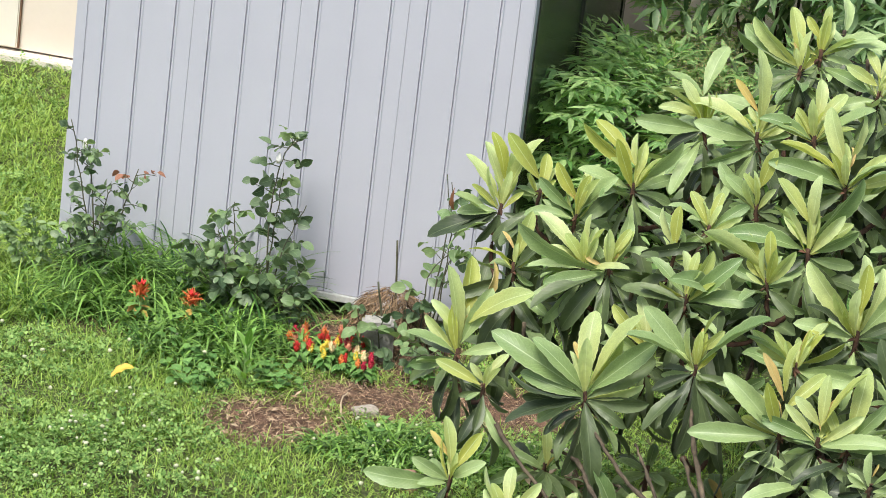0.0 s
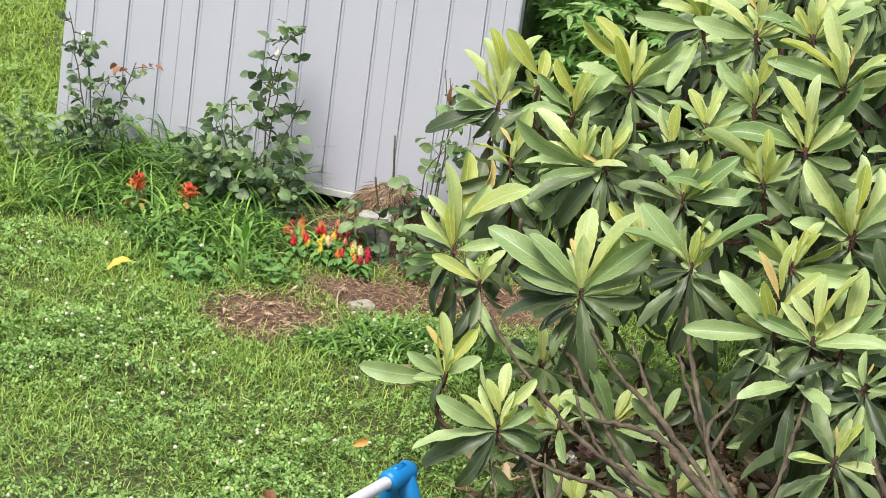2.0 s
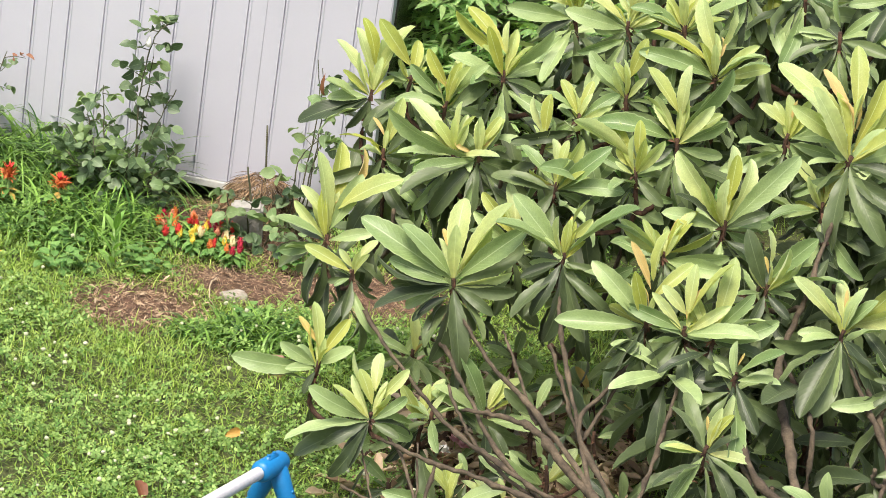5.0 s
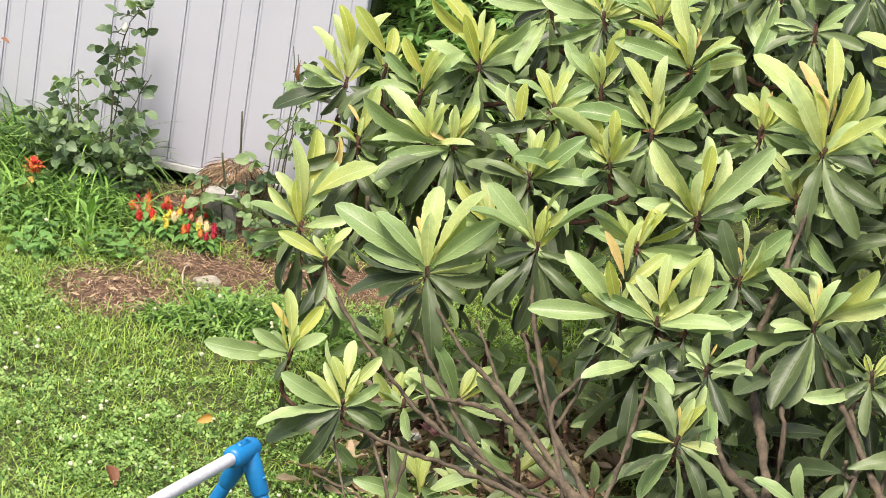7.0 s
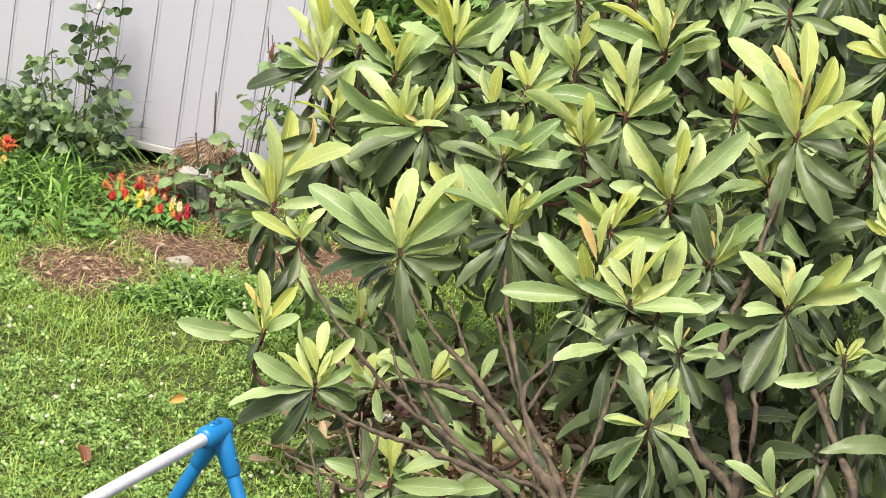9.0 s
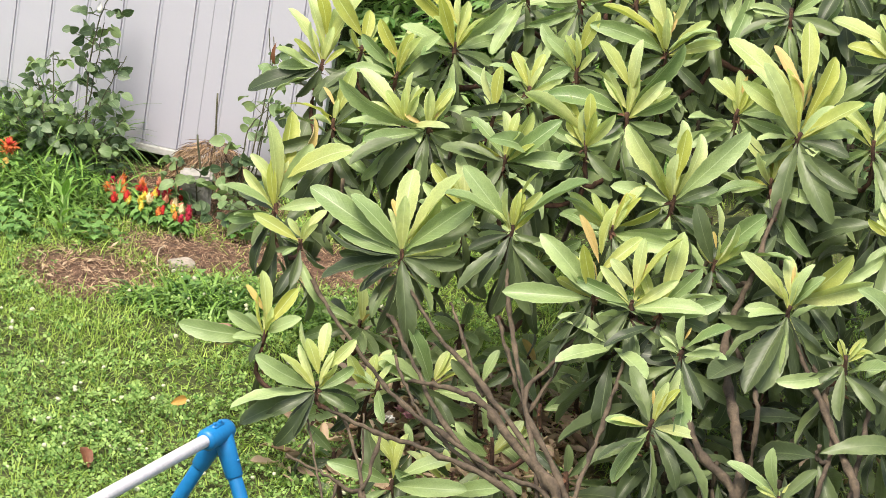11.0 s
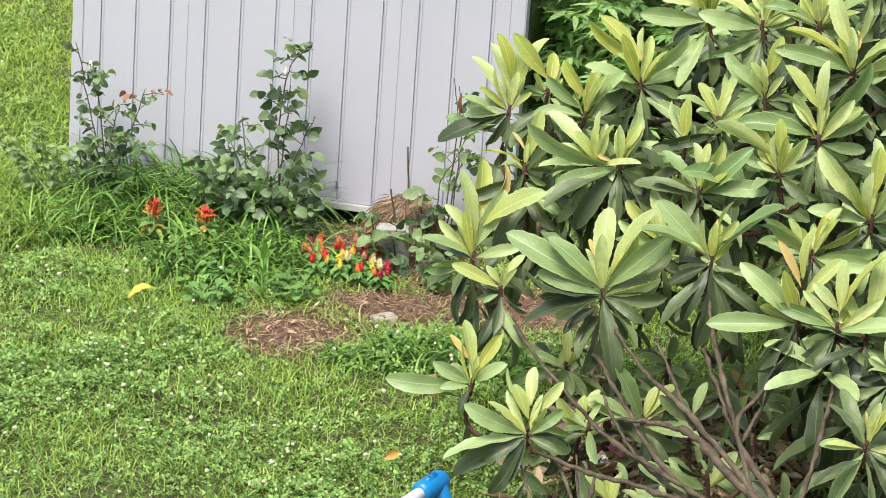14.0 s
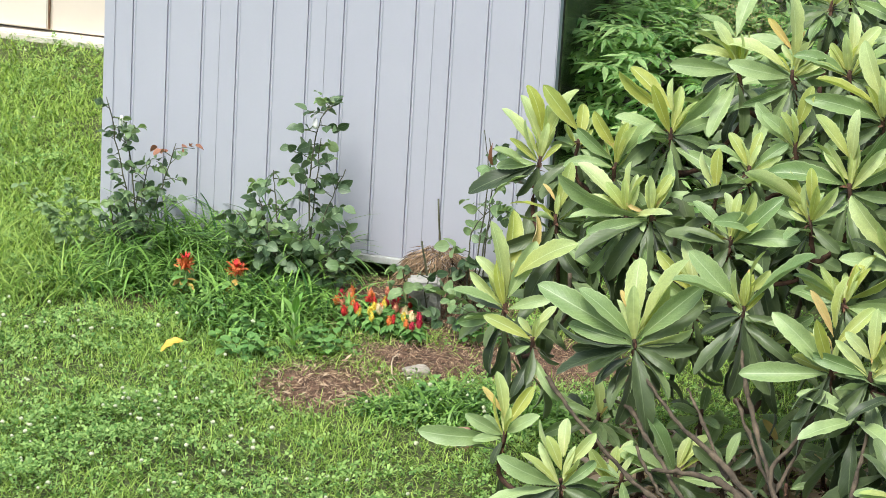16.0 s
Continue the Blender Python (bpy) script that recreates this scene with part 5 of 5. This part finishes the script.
# ---- nandina and evergreens ----
NAN = [small_leaf(1.0, 0.29, b, 0.25, 4, 1.15, 0.66) for b in (0.15, 0.5)]


def shrub(name, label, category, centre, radius, sprays, leaf_len, shapes, mat, seed, pinnate=True, panicles=0):
    """Arching stems with sprays of small leaves filling an uneven mass."""
    rnd = random.Random(seed)
    ob = thing(name, label, category, at=(centre[0], centre[1], 0))
    ms, pan = [], []
    bm = bmesh.new()
    c = Vector((0, 0, centre[2]))
    for k in range(9):
        a = rnd.uniform(0, math.tau)
        e = Vector((math.cos(a) * radius[0] * 0.7, math.sin(a) * radius[1] * 0.7, centre[2] + radius[2] * rnd.uniform(0.0, 0.8)))
        tube(bm, spline([(rnd.uniform(-0.08, 0.08), rnd.uniform(-0.08, 0.08), -0.03), e * 0.5, e], 4, 0.01), 0.008, 0.003, 6)
    part("stem", bm, BARK, ob)
    for k in range(sprays):
        d = Vector((rnd.gauss(0, 1), rnd.gauss(0, 1), rnd.gauss(0, 1))).normalized()
        rr = (rnd.uniform(0.7, 1.0) if pinnate else rnd.uniform(0.45, 1.0)) * (1 + 0.25 * noise.noise(d * 2.3 + Vector((seed, 0, 0))))
        shell = Vector([math.copysign(abs(q) ** 0.7, q) for q in d]) if pinnate else d
        p = c + Vector((shell.x * radius[0], shell.y * radius[1], shell.z * radius[2])) * rr
        if p.z < 0.03:
            continue
        out = (d + Vector((rnd.uniform(-0.5, 0.5), rnd.uniform(-0.5, 0.5), rnd.uniform(-0.4, 0.4)))).normalized()
        if pinnate:
            # an open spray: three pairs of stalks, three pointed leaflets on each, and a leader
            out = Vector((d.x + rnd.uniform(-0.4, 0.4), d.y - 0.25 + rnd.uniform(-0.4, 0.4), 0.25 * d.z + rnd.uniform(-0.15, 0.3))).normalized()
            sd = out.cross(Vector((0, 0, 1))).normalized()
            L = leaf_len * 2.1
            for j in range(4):
                q = p + out * L * j / 3
                for sg in (-1, 1) if j < 3 else (0,):
                    arm = (out * 0.75 + sd * sg * 0.9 + Vector((0, 0, rnd.uniform(-0.1, 0.15)))).normalized()
                    tip = q + arm * leaf_len * (0.55 if sg else 0.1)
                    for turn in (0, 0.85, -0.85):
                        h = Matrix.Rotation(turn + rnd.uniform(-0.15, 0.15), 3, "Z") @ arm
                        h.z += rnd.uniform(-0.35, 0.05)
                        ms.append(aim(tip - (arm * leaf_len * 0.25 if turn else arm * 0), h, leaf_len * rnd.uniform(0.75, 1.15) * (1 if turn == 0 else 0.85), rnd.uniform(-0.35, 0.35)))
        else:
            for j in range(6):
                a = golden * j
                s1 = out.orthogonal().normalized()
                s2 = out.cross(s1)
                ms.append(aim(p, out * rnd.uniform(0.1, 0.8) + s1 * math.cos(a) + s2 * math.sin(a), leaf_len * rnd.uniform(0.7, 1.2), rnd.uniform(-0.5, 0.5)))
    part("foliage", scatter("foliage", shapes, ms, [rnd.randrange(len(shapes)) for _ in ms]), mat, ob)["kind"] = "stuff"
    return ob


nan = shrub("nandina_shrub", "green nandina shrub with narrow pinnate leaves beside the shed", "shrub", (-1.03, 8.50, 0.37), (0.42, 0.38, 0.38), 520, 0.060, NAN, NANDINA, 31)
shrub("evergreen_hedge", "evergreen hedge with narrow pointed leaves behind the loquat", "hedge", (-0.1, 9.2, 0.7), (1.2, 0.8, 0.9), 2200, 0.085, NAN, HEDGE, 33, False)
shrub("green_shrub", "mid-green leafy shrub growing behind the nandina", "shrub", (-0.90, 9.42, 0.75), (0.44, 0.30, 0.75), 640, 0.066, NAN, NANDINA, 35, True)
# airy flower panicle of the nandina
rp = random.Random(3)
shape = small_leaf(1.0, 1.0, 0.4, 0.6, 2)
ms = [aim((rp.gauss(0, 0.075), rp.gauss(0, 0.06), 0.33 + rp.gauss(0.2, 0.10)), (rp.uniform(-1, 1), rp.uniform(-1, 1), rp.uniform(-1, 1)), 0.0042) for _ in range(1900)]
part("panicle", scatter("panicle", [shape], [Matrix.Translation((0.04, -0.33, 0.27)) @ m for m in ms]), PANICLE, nan, "airy yellow-brown flower panicle")["kind"] = "stuff"

# ---- pipe stand ----
stand = thing("pipe_stand", "white pipe rail on blue plastic A-shaped legs standing on the lawn", "pipe stand", at=(-1.056, 5.246, 0))
JZ = 0.45
pd = Vector((-0.28, -0.96, 0)).normalized()
pp = Vector((0.96, -0.28, 0)).normalized()


def cylinder(p, q, r, name, mat, sides=24, bevel=0.3, r2=None, under=None):
    bm = bmesh.new()
    p, q = Vector(p), Vector(q)
    d = (q - p).normalized()
    r2 = r if r2 is None else r2
    e = min(r, r2) * bevel
    L = (q - p).length
    prof = [(r - e, 0), (r - e * 0.3, e * 0.3), (r, e), (r2, L - e), (r2 - e * 0.3, L - e * 0.3), (r2 - e, L)]
    rot = d.to_track_quat("Z", "Y")
    rings = [[bm.verts.new(p + rot @ Vector((math.cos(a) * rr, math.sin(a) * rr, h))) for a in (math.tau * k / sides for k in range(sides))] for rr, h in prof]
    for a, b in zip(rings, rings[1:]):
        for k in range(sides):
            bm.faces.new((a[k], a[(k + 1) % sides], b[(k + 1) % sides], b[k]))
    bm.faces.new(rings[0][::-1])
    bm.faces.new(rings[-1])
    return part(name, bm, mat, under or stand)


J = Vector((0, 0, JZ))
cylinder(J + pd * 0.02, J + pd * 1.28, 0.0122, "rail", WHITE_PIPE)
for end in (0.0, 1.30):
    c = J + pd * end
    sgn = 1 if end == 0 else -1
    sleeve = cylinder(c - pd * 0.026 * sgn, c + pd * 0.064 * sgn, 0.0210, "joint", BLUE_PLASTIC, bevel=0.5)
    for sd in (-1, 1):
        foot = c + pp * (0.235 if sd > 0 else 0.195) * sd
        foot.z = 0.0
        d = (foot - c).normalized()
        socket = cylinder(c + d * 0.004, c + d * 0.09, 0.0195, "socket", BLUE_PLASTIC, bevel=0.25, r2=0.0168)
        cylinder(c + d * 0.06, foot, 0.0135, "leg", BLUE_PLASTIC)
        cylinder(c + d * 0.05 + pp * sd * 0.016, c + d * 0.05 + pp * sd * 0.022, 0.0035, "screw", BLUE_PLASTIC, 10, under=socket)
    bm = bmesh.new()
    bmesh.ops.create_cube(bm, size=1.0, matrix=Matrix.Diagonal((0.014, 0.036, 0.006, 1)))
    bmesh.ops.bevel(bm, geom=list(bm.edges), offset=0.002, segments=2, affect="EDGES")
    pl = part("clamp_plate", bm, BLUE_PLASTIC, sleeve)
    pl.matrix_basis = Matrix.Translation(c + pd * 0.022 * sgn + Vector((0, 0, 0.0205))) @ Matrix.Rotation(math.atan2(pd.y, pd.x) - math.pi / 2, 4, "Z")
    for o in (0.012, 0.032):
        q = c + pd * o * sgn + Vector((0, 0, 0.022))
        cylinder(q, q + Vector((0, 0, 0.006)), 0.0036, "bolt", BLUE_PLASTIC, 10, under=sleeve)

# ---- grass, clover and their blooms ----
rg = np.random.default_rng(3)


def spots(count, x0, x1, y0, y1):
    x, y = rg.uniform(x0, x1, count), rg.uniform(y0, y1, count)
    free = ~((x > SX0 - 0.01) & (x < SX1 + 0.01) & (y > SY0 - 0.02) & (y < SY1))
    free &= y < FY - 0.03
    return x[free], y[free]


def patchy(x, y, scale, shift):
    return 0.5 + 0.5 * np.sin(x * scale + 1.7 * np.sin(y * scale * 0.7 + shift)) * np.cos(y * scale * 1.1 + 1.3 * np.sin(x * scale * 0.8 + shift * 2))


def open_ground(x, y):
    """Lawn grows thin under the bush, behind the shed and on the trodden ground off to the sides."""
    return np.where((x < -2.62 - 0.40 * (y - 6.0)) | (y < 5.4) | (x > 0.45), 0.3, 1.0) * np.where(x > -0.2, 0.45, 1.0) * np.where((x > -1.05) & (x < -0.35) & (y > 6.05) & (y < 6.75), 0.5, 1.0) * np.where((x > -2.6) & (y > 8.0), 0.1, 1.0)


x, y = spots(410000, -4.3, 0.9, 5.2, 10.1)
far = (x < -2.7) & (y > 8.4)
keep = (rg.random(len(x)) > bed_amount(x, y) * 1.3) & (rg.random(len(x)) < np.where(far, (0.35 + 0.6 * patchy(x, y, 6.0, 0.9)) * np.clip((10.0 - y) / 0.5, 0.15, 1), (0.45 + 0.55 * patchy(x, y, 5.0, 0.4)) * (1 - 0.35 * np.clip((6.9 - y) / 0.7, 0, 1) * np.clip((x + 2.3) / 0.5, 0, 1))))
keep &= rg.random(len(x)) < open_ground(x, y)
x, y = x[keep], y[keep]
h = rg.uniform(0.020, 0.054, len(x)) * (0.7 + 0.6 * patchy(x, y, 7.0, 1.2))
tagged(part("lawn_grass", blades("lawn_grass", np.stack([x, y, rise(x, y)], 1), h, rg.uniform(0.0014, 0.0034, len(x)), rg.uniform(0.1, 1.0, len(x)), rg.uniform(0.3, 1.9, len(x)), rg), GRASS), "short mown green lawn grass", "grass", kind="stuff")

x, y = spots(34000, -4.4, -2.72, 7.7, 10.1)
keep = rg.random(len(x)) < np.where(y > 8.3, patchy(x, y, 7.0, 2.4) * np.clip((10.05 - y) / 0.5, 0.1, 1), 1)
x, y = x[keep], y[keep]
tagged(part("rough_grass", blades("rough_grass", np.stack([x, y, rise(x, y)], 1), rg.uniform(0.025, 0.06, len(x)), rg.uniform(0.0035, 0.007, len(x)), rg.uniform(0.2, 1.1, len(x)), rg.uniform(0.4, 1.9, len(x)), rg), GRASS), "coarse bright grass beside the shed", "grass", kind="stuff")

a, r = rg.uniform(0, math.tau, 1100), np.sqrt(rg.random(1100))
x, y = -2.86 + 0.26 * r * np.cos(a), 7.58 + 0.34 * r * np.sin(a)
tagged(part("pale_grass", blades("pale_grass", np.stack([x, y, rise(x, y)], 1), rg.uniform(0.06, 0.2, 1100), rg.uniform(0.003, 0.006, 1100), rg.uniform(0.1, 0.7, 1100), rg.uniform(0.8, 2.4, 1100), rg, 6), GRASS), "tall pale green grass beside the shed corner", "grass", kind="stuff")

# long tufts round the roses and along the bush
TUFTS = ((-2.34, 7.84, 0.33, 0.11, 0.31, 1250), (-2.50, 7.74, 0.14, 0.16, 0.22, 420), (-2.62, 7.60, 0.12, 0.14, 0.16, 300), (-2.10, 7.56, 0.22, 0.12, 0.19, 480), (-2.16, 7.42, 0.16, 0.10, 0.14, 300),
         (-1.38, 7.02, 0.22, 0.10, 0.12, 620), (-1.55, 6.92, 0.16, 0.08, 0.09, 320), (-2.38, 7.62, 0.22, 0.12, 0.14, 300), (-2.05, 7.42, 0.14, 0.08, 0.10, 240), (-3.1, 9.95, 0.5, 0.1, 0.12, 260))
bx, by, bh = [], [], []
for cx, cy, rx, ry, hh, cnt in TUFTS:
    a, r = rg.uniform(0, math.tau, cnt), np.sqrt(rg.random(cnt))
    bx.append(cx + rx * r * np.cos(a))
    by.append(cy + ry * r * np.sin(a))
    bh.append(hh * rg.uniform(0.5, 1.1, cnt))
bx, by, bh = np.concatenate(bx), np.concatenate(by), np.concatenate(bh)
ok = by < SY0 - 0.02
bx, by, bh = bx[ok], by[ok], bh[ok]
tagged(part("long_grass", blades("long_grass", np.stack([bx, by, rise(bx, by)], 1), bh, rg.uniform(0.0045, 0.0105, len(bx)), rg.uniform(0.0, 0.55, len(bx)), rg.uniform(1.2, 3.3, len(bx)), rg, 8), LONG_GRASS), "long arching uncut grass round the rose bushes", "grass", kind="stuff")

x, y = spots(330000, -4.3, 0.9, 5.2, 10.1)
keep = (rg.random(len(x)) > bed_amount(x, y) * 1.5) & (rg.random(len(x)) < (0.05 + 0.95 * patchy(x, y, 4.0, 2.1) ** 1.8) * np.where(y > 8.0, 0.3, 1.0) * open_ground(x, y) + 0.42 * np.clip((6.9 - y) / 0.7, 0, 1) * np.clip((x + 2.3) / 0.5, 0, 1) * (x < -0.5) * patchy(x, y, 9.0, 0.3))
x, y = x[keep], y[keep]
leaflet = (np.array([(0, 0, 0), (-0.36, 0.42, 0.10), (-0.34, 0.88, 0.08), (0, 0.86, 0.0), (0.34, 0.88, 0.08), (0.36, 0.42, 0.10)]),
           np.array([(0, 3, 2, 1), (0, 5, 4, 3)]), np.array([(0.5, 0), (0.1, 0.4), (0.1, 0.9), (0.5, 0.9), (0.9, 0.9), (0.9, 0.4)]))
tri = [np.concatenate([(leaflet[0] + [0, 0.08, 0]) @ np.array(Matrix.Rotation(a, 3, "Z").transposed()) for a in (0, 2.094, 4.189)]),
       np.concatenate([leaflet[1] + k * len(leaflet[0]) for k in range(3)]), np.tile(leaflet[2], (3, 1))]
yaw, tx, ty, sc = rg.uniform(0, math.tau, len(x)), rg.normal(0, 0.45, len(x)), rg.normal(-0.15, 0.45, len(x)), rg.uniform(0.0050, 0.0112, len(x))
M = np.zeros((len(x), 4, 4))
cy_, sy_ = np.cos(yaw), np.sin(yaw)
M[:, 0, 0], M[:, 0, 1], M[:, 1, 0], M[:, 1, 1] = cy_ * sc, -sy_ * sc, sy_ * sc, cy_ * sc
M[:, 2, 0], M[:, 2, 1], M[:, 2, 2] = tx * sc, ty * sc, sc
M[:, 0, 2], M[:, 1, 2] = -tx * sc, -ty * sc
M[:, 0, 3], M[:, 1, 3], M[:, 2, 3] = x, y, rise(x, y) + rg.uniform(0.006, 0.05, len(x)) * (0.25 + 1.25 * patchy(x, y, 13.0, 0.7) ** 1.4)
tagged(part("clover", scatter("clover", [tuple(tri)], M), CLOVER), "white clover leaves spread through the lawn", "clover", kind="stuff")

x, y = spots(9500, -4.0, 0.5, 5.2, 9.8)
keep = (bed_amount(x, y) < 0.1) & (rg.random(len(x)) < (0.05 + 0.5 * patchy(x, y, 4.0, 2.1) ** 2) * np.clip((8.0 - y) / 1.2, 0.06, 1))
x, y = x[keep], y[keep]
bm = bmesh.new()
bmesh.ops.create_icosphere(bm, subdivisions=1, radius=1.0)
bv = np.array([v.co[:] for v in bm.verts])
bt = np.array([[v.index for v in f.verts] for f in bm.faces])
bm.free()
verts = []
for k in range(len(x)):
    r = rg.uniform(0.0038, 0.0072)
    jit = bv * (1 + rg.uniform(-0.25, 0.2, (len(bv), 1)))
    verts.append(jit * [r, r, r * 0.85] + [x[k], y[k], float(rise(x[k:k + 1], y[k:k + 1])[0]) + rg.uniform(0.04, 0.06)])
me = bpy.data.meshes.new("clover_blooms")
me.from_pydata(np.concatenate(verts).tolist(), [], np.concatenate([bt + k * len(bv) for k in range(len(x))]).tolist())
tagged(part("clover_blooms", me, CLOVER_BLOOM), "small white clover flower heads in the lawn", "clover", kind="stuff")

# pink and white flowers under the bush
for x, y, mat, lab in ((-0.880, 6.47, PINK_BLOOM, "pale pink blossom low under the loquat bush"), (-0.903, 6.495, PINK_BLOOM, "pale pink blossom low under the loquat bush"),
                       (-0.915, 6.42, WHITE_BLOOM, "white blossom low under the loquat bush"), (-1.015, 6.58, WHITE_BLOOM, "white blossom low under the loquat bush")):
    ob = thing("blossom", lab, "flower", "blossoms under the bush", at=(x, y, 0))
    bm = bmesh.new()
    tube(bm, [(0, 0, -0.02), (0.002, 0, 0.03), (0, 0, 0.05)], 0.0015, 0.001, 5)
    part("stem", bm, WEED, ob)
    ms = [aim((0, 0, 0.05), (math.cos(golden * j), math.sin(golden * j), 0.1 + 0.14 * j), 0.018, 0) for j in range(14)]
    part("petals", scatter("petals", ROSE_SHAPES, ms, [0] * 14), mat, ob)
